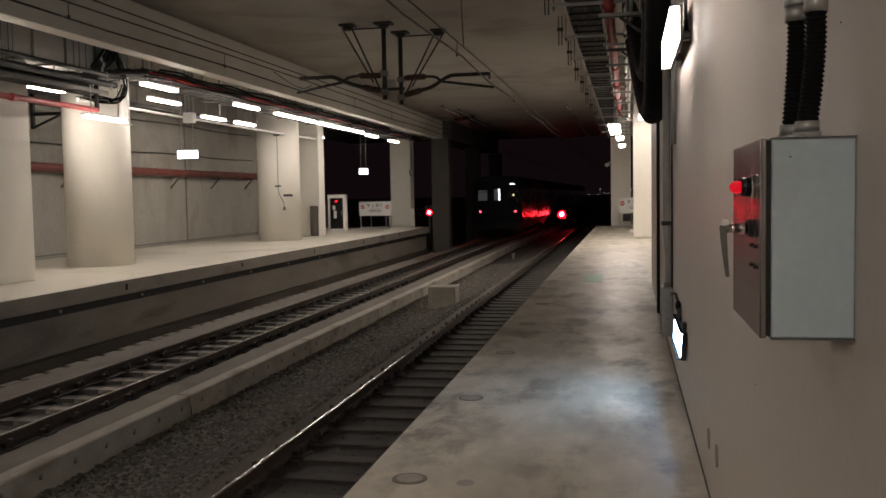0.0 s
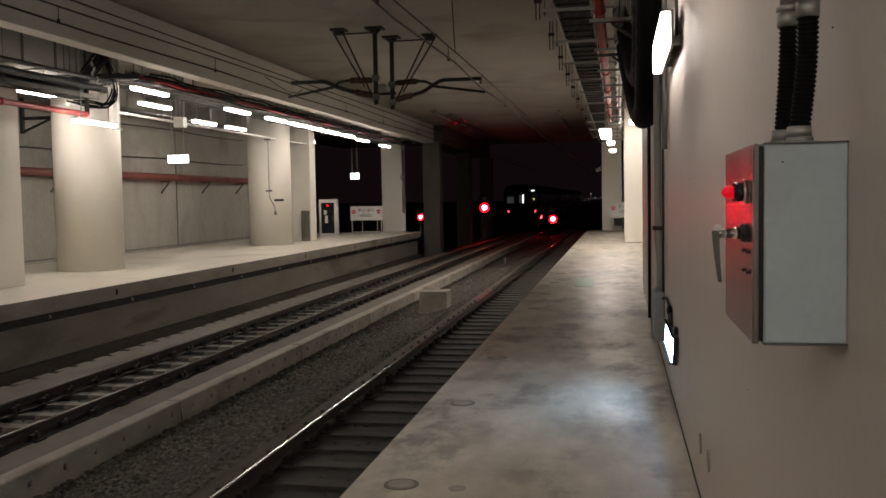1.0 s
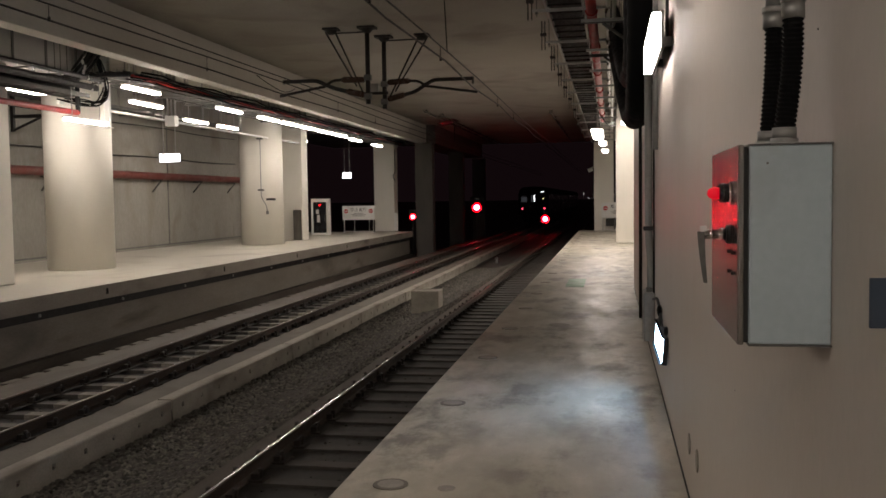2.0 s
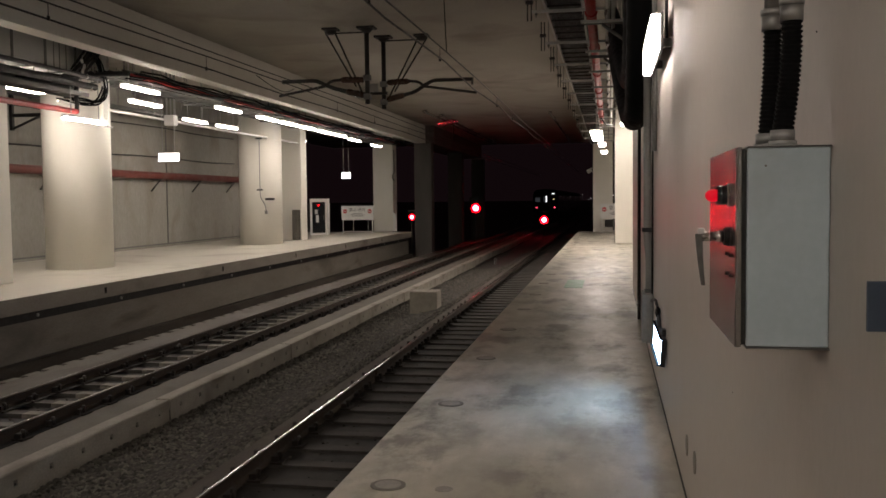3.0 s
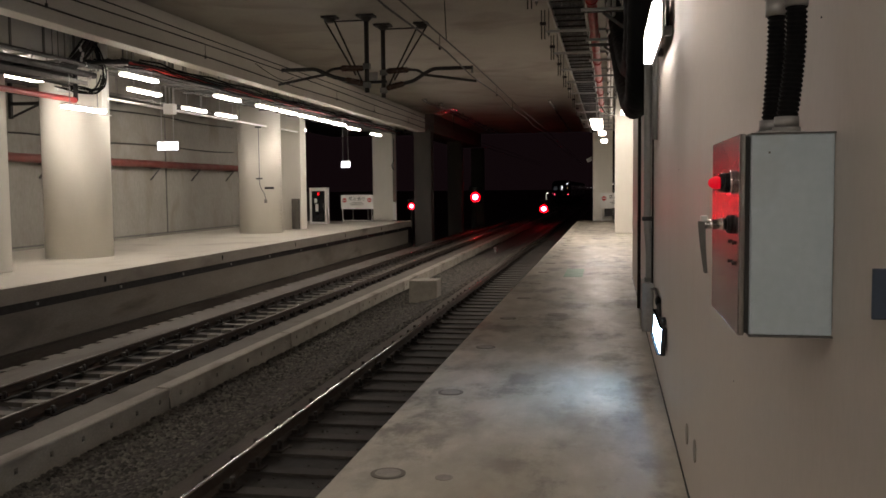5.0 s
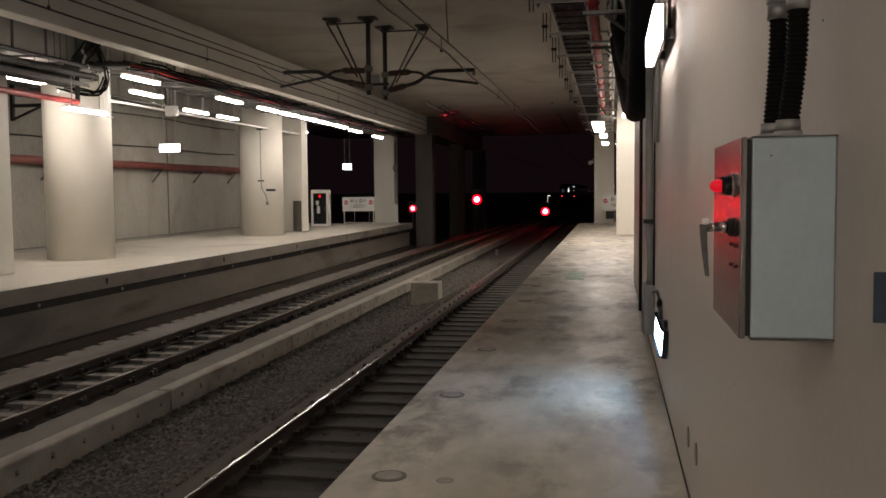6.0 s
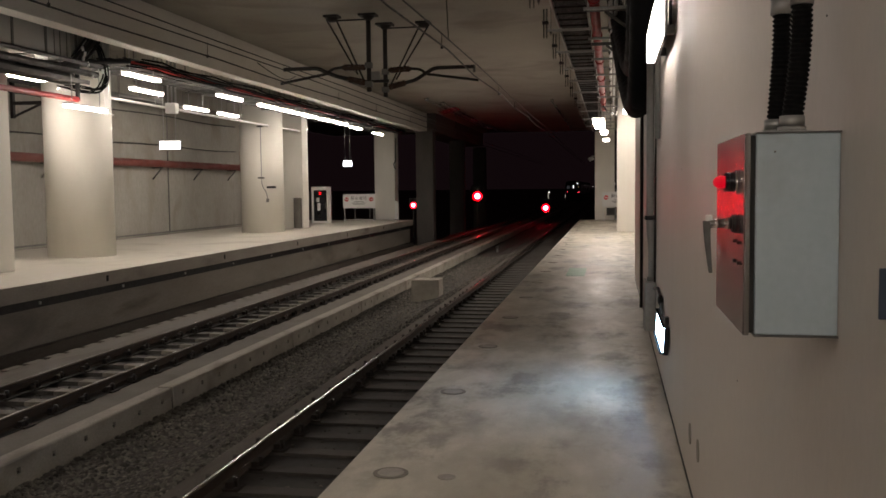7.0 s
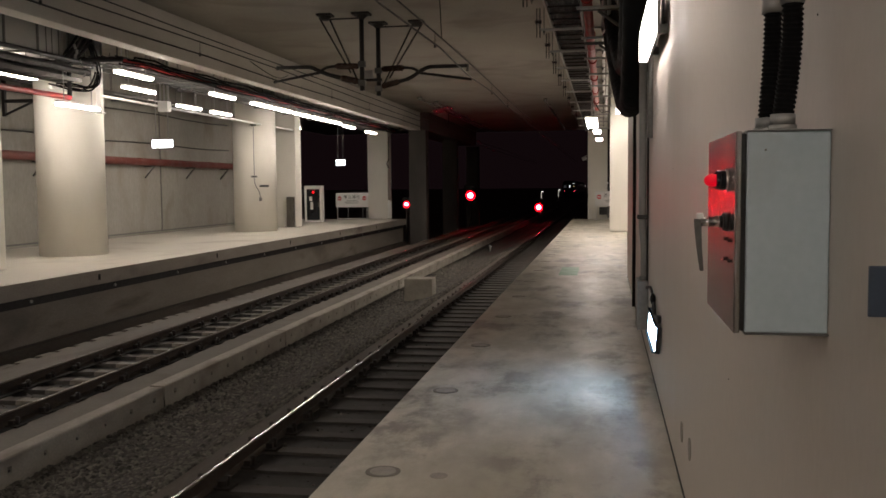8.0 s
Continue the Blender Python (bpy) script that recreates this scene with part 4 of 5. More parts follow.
def build_services_far():
    # big rectangular duct with ribs, above the platform near the first columns
    d = thing("air_duct", -11.9, 0, 4.46, "large grey ribbed sheet-metal air duct under the ceiling", "duct")
    part("body", B(-0.55, 0.55, 4, 18.2, 0.0, 0.9, w=0.01), M_DUCT, d)
    me = mesh_of("flange", B(-0.58, 0.58, -0.025, 0.025, -0.03, 0.93, w=0.004), M_DULL)
    for i in range(14):
        f = new("flange", me)
        f.parent, f.matrix_basis = d, pose(0, 4.2 + 1.05 * i, 0)
    for i in range(6):
        bm = bmesh.new()
        rod(bm, (0.62, 5 + 2.4 * i, -0.05), (0.62, 5 + 2.4 * i, CEIL - 4.46 - 0.001), 0.01, 6)
        part("hanger", bm, M_DULL, d)
    # cable trays
    rnd = random.Random(8)
    def tray(x, z, y0, y1, n, w, lab):
        t = thing("cable_tray", x, 0, z, lab, "cable tray", "cable trays above the far platform")
        for s in (-1, 1):
            part("rail", B(s * w - 0.012, s * w + 0.012, y0, y1, -0.04, 0.05), M_DULL, t)
        part("pan", B(-w + 0.0125, w - 0.0125, y0, y1, -0.009, -0.004), M_CABLE, t)
        me = mesh_of("rung", B(-w + 0.013, w - 0.013, -0.02, 0.02, -0.03, -0.01), M_DULL)
        k = int((y1 - y0) / 0.6)
        for i in range(k):
            r = new("rung", me)
            r.parent, r.matrix_basis = t, pose(0, y0 + 0.3 + 0.6 * i, 0)
        for i in range(n):
            bm = bmesh.new()
            x0 = -w + 0.05 + (2 * w - 0.1) * i / max(1, n - 1)
            tube(bm, [(x0 + rnd.uniform(-0.02, 0.02), y0 + (y1 - y0) * j / 14, 0.02 + rnd.uniform(0, 0.04)) for j in range(15)], rnd.uniform(0.018, 0.03), 6)
            part("cable", bm, M_CABLE, t)
        for i in range(int((y1 - y0) / 3)):
            y = y0 + 1 + 3 * i
            part("strut", B(-w - 0.08, w + 0.08, y - 0.02, y + 0.02, -0.09, -0.05), M_DULL, t)
            for s in (-1, 1):
                bm = bmesh.new()
                rod(bm, (s * (w + 0.05), y, -0.1), (s * (w + 0.05), y, CEIL - z - 0.001), 0.008, 6)
                part("threaded_rod", bm, M_DULL, t)
    tray(-10.72, 4.47, 18.4, 44, 7, 0.3, "dark cable tray with many cables beside the beam")
    tray(-11.5, 4.5, 18.4, 44, 5, 0.36, "second dark cable tray above the platform")
    tray(-12.25, 4.62, 18.5, 44, 5, 0.3, "third dark cable tray above the platform")
    tray(-14.3, 4.4, 5, 36, 6, 0.3, "wide dark cable tray near the back wall")
    tray(-15.3, 4.55, 5, 36, 6, 0.3, "dark cable tray high on the back wall side")
    tray(-11.5, 3.98, 5, 18.2, 6, 0.24, "low dark cable tray with drooping cables")
    # red sprinkler lines
    def red(pts, r, lab, m=M_RED, rad=0.15, couplings=True):
        p = thing("sprinkler_pipe", *pts[0], lab, "pipe", "red pipes above the far platform")
        bm = bmesh.new()
        o = Vector(pts[0])
        tube(bm, bend([Vector(q) - o for q in pts], rad), r, 12)
        part("run", bm, m, p)
        a, b = Vector(pts[0]) - o, Vector(pts[1]) - o
        k = int((b - a).length / 2.5)
        for i in range(1, k if couplings else 0):
            c = a.lerp(b, i / k)
            w = (b - a).normalized() * 0.05
            bm = bmesh.new()
            rod(bm, c - w, c + w, r * 1.25, 12)
            part("coupling", bm, m, p)
    red([(-10.28, 44, 4.40), (-10.28, 18.3, 4.40)], 0.042, "red sprinkler pipe along the beam")
    red([(-11.5, 4, 3.62), (-11.5, 18.1, 3.62)], 0.06, "red sprinkler pipe low above the platform")
    red([(-11.5, 18.12, 3.6), (-11.5, 18.12, 4.42), (-10.28, 18.2, 4.42)], 0.05, "dark riser pipe by the column", M_BLACK)
    # dark service pipes before the first round column
    for x, z, rr in ((-11.15, 4.16, 0.07), (-11.42, 4.22, 0.06), (-11.75, 4.14, 0.08), (-11.0, 4.32, 0.045)):
        p = thing("service_pipe", x, 0, z, "dark insulated service pipe above the platform", "pipe", "dark service pipes")
        bm = bmesh.new()
        rod(bm, (0, 4, 0), (0, 18.3, 0), rr, 12)
        part("run", bm, M_CABLE, p)
        for k in range(6):
            bm = bmesh.new()
            rod(bm, (0, 5 + 2.4 * k, 0), (0, 5 + 2.4 * k, CEIL - z - 0.001), 0.01, 6)
            part("hanger", bm, M_DULL, p)
    # loose cables strung under the beam
    for k in range(7):
        bm = bmesh.new()
        x0 = -9.98 - 0.06 * k
        tube(bm, [(x0 + rnd.uniform(-0.04, 0.04), 18.2 + 0.9 * q, 4.46 - 0.018 * k + rnd.uniform(-0.06, 0.03)) for q in range(29)], rnd.uniform(0.014, 0.024), 6)
        tagged(part("strung_cable", bm, M_FLEX), "loose black cable strung under the concrete beam", "cable", "strung cables")
    red([(WALL_W + 0.22, -1, 2.575), (WALL_W + 0.22, 38.3, 2.575)], 0.125, "thick dull red pipe on wall brackets", M_OXIDE, couplings=False)
    for i in range(12):
        y = 1.0 + 3.2 * i
        b = thing("pipe_bracket", WALL_W, y, 2.44, "triangular steel bracket under the red wall pipe", "bracket", "pipe brackets")
        part("arm", B(0.001, 0.4, -0.03, 0.03, -0.03, 0.01, w=0.004), M_DULL, b)
        bm = bmesh.new()
        rod(bm, (0.01, 0, -0.42), (0.36, 0, -0.03), 0.03, 8)
        part("brace", bm, M_DULL, b)
    for z, n in ((3.24, 20), (4.31, 20)):
        bm = bmesh.new()
        tube(bm, [(WALL_W + 0.04, 2 * i - 1.0, z + 0.03 * math.sin(i * 1.7)) for i in range(n)], 0.024, 6)
        tagged(part("wall_cable", bm, M_CABLE), "dark cable clipped along the concrete wall", "cable", "wall cables")
    # steel bracket high on the wall between the columns
    b = thing("tray_bracket", WALL_W, 22.2, 3.62, "dark steel bracket with a brace on the concrete wall", "bracket")
    part("upright", B(0.001, 0.09, -0.05, 0.05, 0.0, 1.0, w=0.006), M_CABLE, b)
    part("arm", B(0.091, 0.95, -0.04, 0.04, 0.36, 0.45, w=0.006), M_CABLE, b)
    bm = bmesh.new()
    rod(bm, (0.09, 0, 0.05), (0.9, 0, 0.37), 0.035, 8)
    part("brace", bm, M_CABLE, b)
    # bundle of cables dropping down by the first column
    for i in range(7):
        bm = bmesh.new()
        a, b, c = rnd.uniform(-0.12, 0.12), rnd.uniform(-0.2, 0.2), rnd.uniform(-0.1, 0.1)
        tube(bm, bend([(-11.15 + a, 17.7, 5.1), (-11.05 + a * 0.6, 18.3, 4.7 + c), (-10.98 + a * 0.5, 18.45, 4.15 + c), (-11.1 + a, 18.4, 3.82 + b * 0.3), (-11.5 + a, 18.3, 3.86 + c), (-11.9 + b, 18.2, 3.95)], 0.16), rnd.uniform(0.012, 0.019), 6)
        tagged(part("drop_cable", bm, M_FLEX), "black cable looping down by the round column", "cable", "drop cables")
    for i in range(14):
        bm = bmesh.new()
        a, b, c = rnd.uniform(-0.16, 0.16), rnd.uniform(-0.12, 0.12), rnd.uniform(-0.1, 0.1)
        tube(bm, bend([(-11.45 + a, 16.2, 4.2 + c * 0.5), (-11.3 + a, 17.5 + b, 4.24 + c * 0.5), (-11.22 + a, 17.95 + b, 4.6 + c), (-11.05 + a, 18.2 + b, 5.05 + c), (-10.8 + a, 18.9, 5.2)], 0.22), rnd.uniform(0.02, 0.034), 7)
        tagged(part("riser_cable", bm, M_CABLE), "dark cable rising from the trays to the ceiling", "cable", "riser cables")
    # small pale plates paint the specular glints among the cables
    for k in range(9):
        x, y, z = -11.02 + rnd.uniform(-0.25, 0.15), 18.1 + rnd.uniform(-0.3, 0.2), 4.1 + 0.11 * k
        tagged(part("cable_glint", B(-0.03, 0.03, -0.004, 0.004, -0.05, 0.05, w=0.002), M_WHITE, None, "", pose(x, y - 0.12, z, 0, rnd.uniform(-30, 30), 0)), "small pale plate standing in for a glint on the cables", "cable tag", "cable tags")
    c = thing("cable_post", -11.55, 19.4, 3.4, "pale square cable post in front of the round column", "cable post")
    part("post", B(-0.06, 0.06, -0.05, 0.05, 0, CEIL - 3.4 - 0.001, w=0.006), M_WHITE, c)
    part("foot", B(-0.1, 0.1, -0.08, 0.08, -0.02, 0.0), M_WHITE, c)
    # cross battens (pale steel channel) and small box
    p = thing("lamp_channel", -12.55, 0, 3.98, "pale steel lamp channel along the platform", "steel channel")
    part("channel", B(-0.04, 0.04, 19.0, 36, -0.03, 0.03, w=0.006), M_WHITE, p)
    for i in range(6):
        bm = bmesh.new()
        rod(bm, (0, 20.5 + 3 * i, 0.03), (0, 20.5 + 3 * i, CEIL - 3.98 - 0.001), 0.012, 6)
        part("hanger", bm, M_STEEL, p)
    s = thing("hanging_box", -12.3, 24.0, 3.8, "small white box hung from the ceiling on rods", "speaker")
    part("body", B(-0.15, 0.15, -0.12, 0.12, 0, 0.29, w=0.015), M_WHITE, s)
    for dx in (-0.12, 0.0, 0.12):
        bm = bmesh.new()
        rod(bm, (dx, 0, 0.29), (dx, 0, CEIL - 3.8 - 0.001), 0.028, 10)
        part("rod", bm, M_STEEL, s)
    exit_sign(-12.5, 24.2, 2.91, 0.62, 0.22)
    exit_sign(-12.5, 42.0, 2.82, 0.42, 0.27)


# ---- control box on the near wall ----
def build_control_box():
    Y0, Y1, Z0, Z1 = 1.774, 2.215, 1.318, 1.696
    c = thing("control_box", WALL_E, Y0, Z0, "grey steel control box with a stainless door on the wall", "control box")
    h, l = Z1 - Z0, Y1 - Y0
    part("body", B(-0.15, -0.001, 0, l, 0, h, w=0.004), M_BOX, c, "pale grey enamelled body")
    part("top_lip", B(-0.15, 0.0, -0.003, l + 0.003, h + 0.0005, h + 0.003), M_DULL, c)
    part("base_lip", B(-0.15, 0.0, -0.003, l + 0.003, -0.004, -0.0005), M_DULL, c)
    part("gasket", B(-0.1585, -0.1505, 0.004, l - 0.004, 0.003, h - 0.003), M_BLACK, c, "black rubber door gasket")
    door = part("door", B(-0.171, -0.159, -0.001, l, -0.002, h + 0.002, w=0.003), M_STAINLESS, c, "mirror-like stainless steel door")
    # pilot lamp
    y, z = 0.085, 0.289
    bm = bmesh.new()
    rod(bm, (-0.172, y, z), (-0.178, y, z), 0.024, 24)
    lamp = part("pilot_lamp", bm, M_CHROME, door, "chrome lamp bezel")
    bm = bmesh.new()
    rod(bm, (-0.1785, y, z), (-0.196, y, z), 0.0195, 24)
    part("lamp_holder", bm, M_DARKGLASS, lamp, "glossy black lamp holder")
    bm = bmesh.new()
    bmesh.ops.create_uvsphere(bm, u_segments=20, v_segments=14, radius=0.0125)
    for v in bm.verts:
        v.co.x = v.co.x * 1.25 - 0.203
        v.co.y += y
        v.co.z += z
    for f in bm.faces:
        f.smooth = True
    part("lamp_dome", bm, G_PILOT, lamp, "small red lamp dome")
    # handle
    y, z = 0.086, 0.207
    bm = bmesh.new()
    rod(bm, (-0.1725, y, z), (-0.182, y, z), 0.02, 20, 0.017)
    part("handle_flange", bm, M_BLACK, door, "black handle collar")
    bm = bmesh.new()
    rod(bm, (-0.1825, y, z), (-0.198, y, z), 0.0115, 18)
    rod(bm, (-0.198, y, z), (-0.224, y, z), 0.0095, 18)
    shaft = part("handle_shaft", bm, M_CHROME, door, "chrome handle shaft")
    part("handle_cap", B(-0.232, -0.219, y - 0.006, y + 0.006, z + 0.0055, z + 0.0175, w=0.003), M_WHITE, shaft, "small pale plastic cap")
    bm = bmesh.new()
    rings = []
    for u in range(9):
        k = u / 8
        w, cx, cz = 0.0075 - 0.0038 * k, -0.2295 + 0.0085 * k ** 1.6, z + 0.006 - 0.104 * k
        rings.append([bm.verts.new((cx + px, y + py, cz)) for px, py in ((-w, -0.004), (w, -0.004), (w, 0.004), (-w, 0.004))])
    for a, b in zip(rings, rings[1:]):
        for q in range(4):
            bm.faces.new((a[q], a[(q + 1) % 4], b[(q + 1) % 4], b[q]))
    bm.faces.new(rings[0][::-1])
    bm.faces.new(rings[-1])
    bevel(bm, 0.0012, 1)
    part("handle_lever", bm, M_DULL, shaft, "flat tapered dull steel lever pointing down")
    for dy, dz in ((0.055, -0.035), (0.115, -0.035), (0.055, -0.075), (0.115, -0.075)):
        bm = bmesh.new()
        rod(bm, (-0.171, dy, z + dz), (-0.1755, dy, z + dz), 0.004, 10)
        part("screw", bm, M_BLACK, door)
    bm = bmesh.new()
    rod(bm, (-0.117, -0.001, h - 0.034), (-0.117, -0.003, h - 0.034), 0.0022, 8)
    part("rivet", bm, M_DULL, c)
    # flexible conduits
    for x, y, lean, r in ((-0.081, 0.035, 0.016, 0.0185), (-0.094, 0.13, 0.010, 0.0165)):
        g = part("gland", B(x - 0.03, x + 0.03, y - 0.03, y + 0.03, h + 0.003, h + 0.005), M_STEEL, c)
        bm = bmesh.new()
        rod(bm, (x, y, h + 0.004), (x, y, h + 0.014), 0.026, 8, 0.026)
        rod(bm, (x, y, h + 0.014), (x, y, h + 0.034), 0.0225, 20)
        part("gland_nut", bm, M_STEEL, c, "bright metal cable gland")
        pts, radii = [], []
        n = 96
        for i in range(n):
            u = i / (n - 1)
            pts.append((x + lean * math.sin(u * 2.0), y + 0.01 * math.sin(u * 3), h + 0.03 + 0.213 * u))
            radii.append(r + (0.0017 if i % 4 < 2 else -0.0012))
        bm = bmesh.new()
        tube(bm, pts, r, 16, 0, radii)
        part("flexible_conduit", bm, M_FLEX, c, "ribbed black flexible conduit")
        ex, ey, ez = pts[-1]
        bm = bmesh.new()
        rod(bm, (ex, ey, ez - 0.004), (ex, ey, ez + 0.026), 0.0215, 20)
        rod(bm, (ex, ey, ez + 0.026), (ex, ey, ez + 0.038), 0.0235, 8)
        part("upper_gland", bm, M_STEEL, c, "bright metal cable gland")
        bm = bmesh.new()
        rod(bm, (ex, ey, ez + 0.04), (ex, ey, ez + 3.0), 0.016, 14)
        part("riser", bm, M_GREY, c, "grey conduit riser")


def build_near_wall_things():
    # trunking, pipe and flexible conduit up the wall
    t = thing("conduit_riser", WALL_E, 8.75, 0.1, "grey conduit and box running up the wall", "conduit")
    bm = bmesh.new()
    tube(bm, bend([(-0.055, 0, CEIL - 0.101), (-0.055, 0, 1.1), (-0.035, -0.02, 0.92), (-0.035, -0.02, 0.56)], 0.12), 0.036, 14)
    part("pipe", bm, M_GREY, t)
    bm = bmesh.new()
    rod(bm, (-0.03, -0.85, 1.9), (-0.03, -0.85, CEIL - 0.101), 0.022, 12)
    part("thin_pipe", bm, M_GREY, t)
    bm = bmesh.new()
    rod(bm, (-0.012, -0.12, 0.6), (-0.012, -0.12, CEIL - 0.101), 0.009, 8)
    part("cable", bm, M_CABLE, t)
    for z in (1.2, 3.3):
        part("clamp", B(-0.105, 0.0, -0.05, 0.05, z - 0.02, z + 0.02, w=0.008), M_BLACK, t)
    bm = bmesh.new()
    rod(bm, (-0.035, -0.02, 0.57), (-0.035, -0.02, 0.64), 0.046, 14)
    part("gland", bm, M_DULL, t)
    part("junction_box", B(-0.105, -0.001, -0.15, 0.25, 0.14, 0.60, w=0.01), M_GREY, t, "grey steel junction box")
    bm = bmesh.new()
    rod(bm, (0, 0, 0.002), (0, 0, CEIL - 0.001), 0.022, 12)
    tagged(part("drain_pipe", bm, M_CABLE, None, "", pose(WALL_E - 0.024, 12.1, 0)), "thin dark pipe running down the beige wall", "pipe")
    for i, (y, z) in enumerate(((4.86, 0.29), (4.42, 0.325))):
        bm = bmesh.new()
        disc(bm, (0, 0, 0), (-1, 0, 0), 0.055, 0.006, 24)
        ob = part("blanking_plate", bm, M_COVER_IN, None, "", pose(WALL_E - 0.0005, y, z))
        tagged(ob, "small round blanking plate low on the wall", "wall plate", "blanking plates")
    for y, z in ((1.905, 1.93), (3.1, 0.95), (5.6, 1.7)):
        bm = bmesh.new()
        disc(bm, (0, 0, 0), (-1, 0, 0), 0.0022, 0.002, 10)
        tagged(part("wall_anchor", bm, M_INK, None, "", pose(WALL_E - 0.0005, y, z)), "tiny dark anchor head in the beige wall", "anchor", "wall anchors")
    p = thing("wall_plate", WALL_E, 1.4, 1.4, "dark navy plate standing out from the beige wall", "plate")
    part("plate", B(-0.048, -0.001, -0.056, -0.049, 0.011, 0.083, w=0.002), M_NAVY, p)
    part("base_strip", B(-0.004, -0.0005, -0.048, -0.02, 0.008, 0.086), M_DULL, p)
    # floor covers along the edge
    ring = bmesh.new()
    rod(ring, (0, 0, 0.0005), (0, 0, 0.004), 0.1, 32)
    ring_me = mesh_of("ring", ring, M_COVER)
    inner = bmesh.new()
    rod(inner, (0, 0, 0.003), (0, 0, 0.0065), 0.075, 28)
    inner_me = mesh_of("lid", inner, M_COVER_IN)
    for i in range(19):
        y = 2.8 + 2.045 * i
        c = thing("floor_cover", -1.225, y, 0, "round iron cover set in the platform floor", "floor cover", "floor covers")
        for nm, me in (("ring", ring_me), ("lid", inner_me)):
            o = new(nm, me)
            o.parent = c
    ob = part("floor_marking", B(-0.81, -0.475, 16.25, 17.85, 0.001, 0.004), M_GREEN)
    tagged(ob, "worn green rectangle painted on the platform floor", "floor marking")
    for x, y, r in ((-0.64, 11.37, 0.13), (-0.9, 4.82, 0.05)):
        bm = bmesh.new()
        disc(bm, (0, 0, 0.0005), (0, 0, 1), r, 0.003, 20)
        ob = part("floor_patch", bm, M_COVER_IN, None, "", pose(x, y, 0))
        tagged(ob, "small worn mortar patch in the platform floor", "floor patch", "floor patches")


# ---- signs, cabinet at the platform ends ----
def text_mesh(body, size):
    cu = bpy.data.curves.new("lettering", "FONT")
    cu.body, cu.size, cu.align_x, cu.align_y, cu.extrude = body, size, "CENTER", "CENTER", 0.002
    tmp = bpy.data.objects.new("lettering", cu)
    scene.collection.objects.link(tmp)
    me = bpy.data.meshes.new_from_object(tmp.evaluated_get(bpy.context.evaluated_depsgraph_get()))
    bpy.data.objects.remove(tmp)
    me.materials.clear()
    me.materials.append(M_INK)
    return me


def barrier_sign(x, y, panel=False):
    s = thing("no_entry_sign", x, y, 0, "white no-entry board on two posts across the platform end", "sign", "no-entry signs")
    w = 0.83
    board = part("board", B(-w, w, -0.015, 0.015, 0.64, 1.35, w=0.006), M_WHITE, s)
    for sx in (-1, 1):
        bm = bmesh.new()
        rod(bm, (sx * 0.76, 0.035, 0.02), (sx * 0.76, 0.035, 1.34), 0.02, 10)
        post = part("post", bm, M_WHITE, s)
        bm = bmesh.new()
        rod(bm, (sx * 0.76, 0.035, 0.0), (sx * 0.76, 0.035, 0.02), 0.12, 16, 0.09)
        part("foot", bm, M_WHITE, post)
        bm = bmesh.new()
        disc(bm, (sx * 0.64, -0.0155, 1.08), (0, -1, 0), 0.105, 0.004, 24)
        part("red_disc", bm, M_SIGNRED, board, "red no-entry disc")
        part("bar", B(sx * 0.64 - 0.075, sx * 0.64 + 0.075, -0.024, -0.02, 1.06, 1.10), M_WHITE, board)
    for i, ch in enumerate("\u7981\u6b62\u901a\u884c"):
        o = new("lettering", text_mesh(ch, 0.19))
        o.parent, o.matrix_basis = board, pose(-0.33 + 0.22 * i, -0.0185, 1.14, 90, 0, 0)
    for z, hw in ((0.97, 0.25), (0.9, 0.38), (0.84, 0.3)):
        part("text_bar", B(-hw, hw, -0.019, -0.0155, z - 0.014, z + 0.014), M_GREY, board)
    if panel:
        part("lower_panel", B(-0.62, 0.62, 0.052, 0.066, 0.24, 0.60, w=0.003), M_CABLE, s, "dark panel under the board")
    part("low_bar", B(-0.76, 0.76, 0.02, 0.05, 0.06, 0.085), M_WHITE, s)
    for sx in (-0.22, 0.55):
        part("low_post", B(sx - 0.015, sx + 0.015, 0.02, 0.05, 0.0855, 0.639), M_GREY, s)


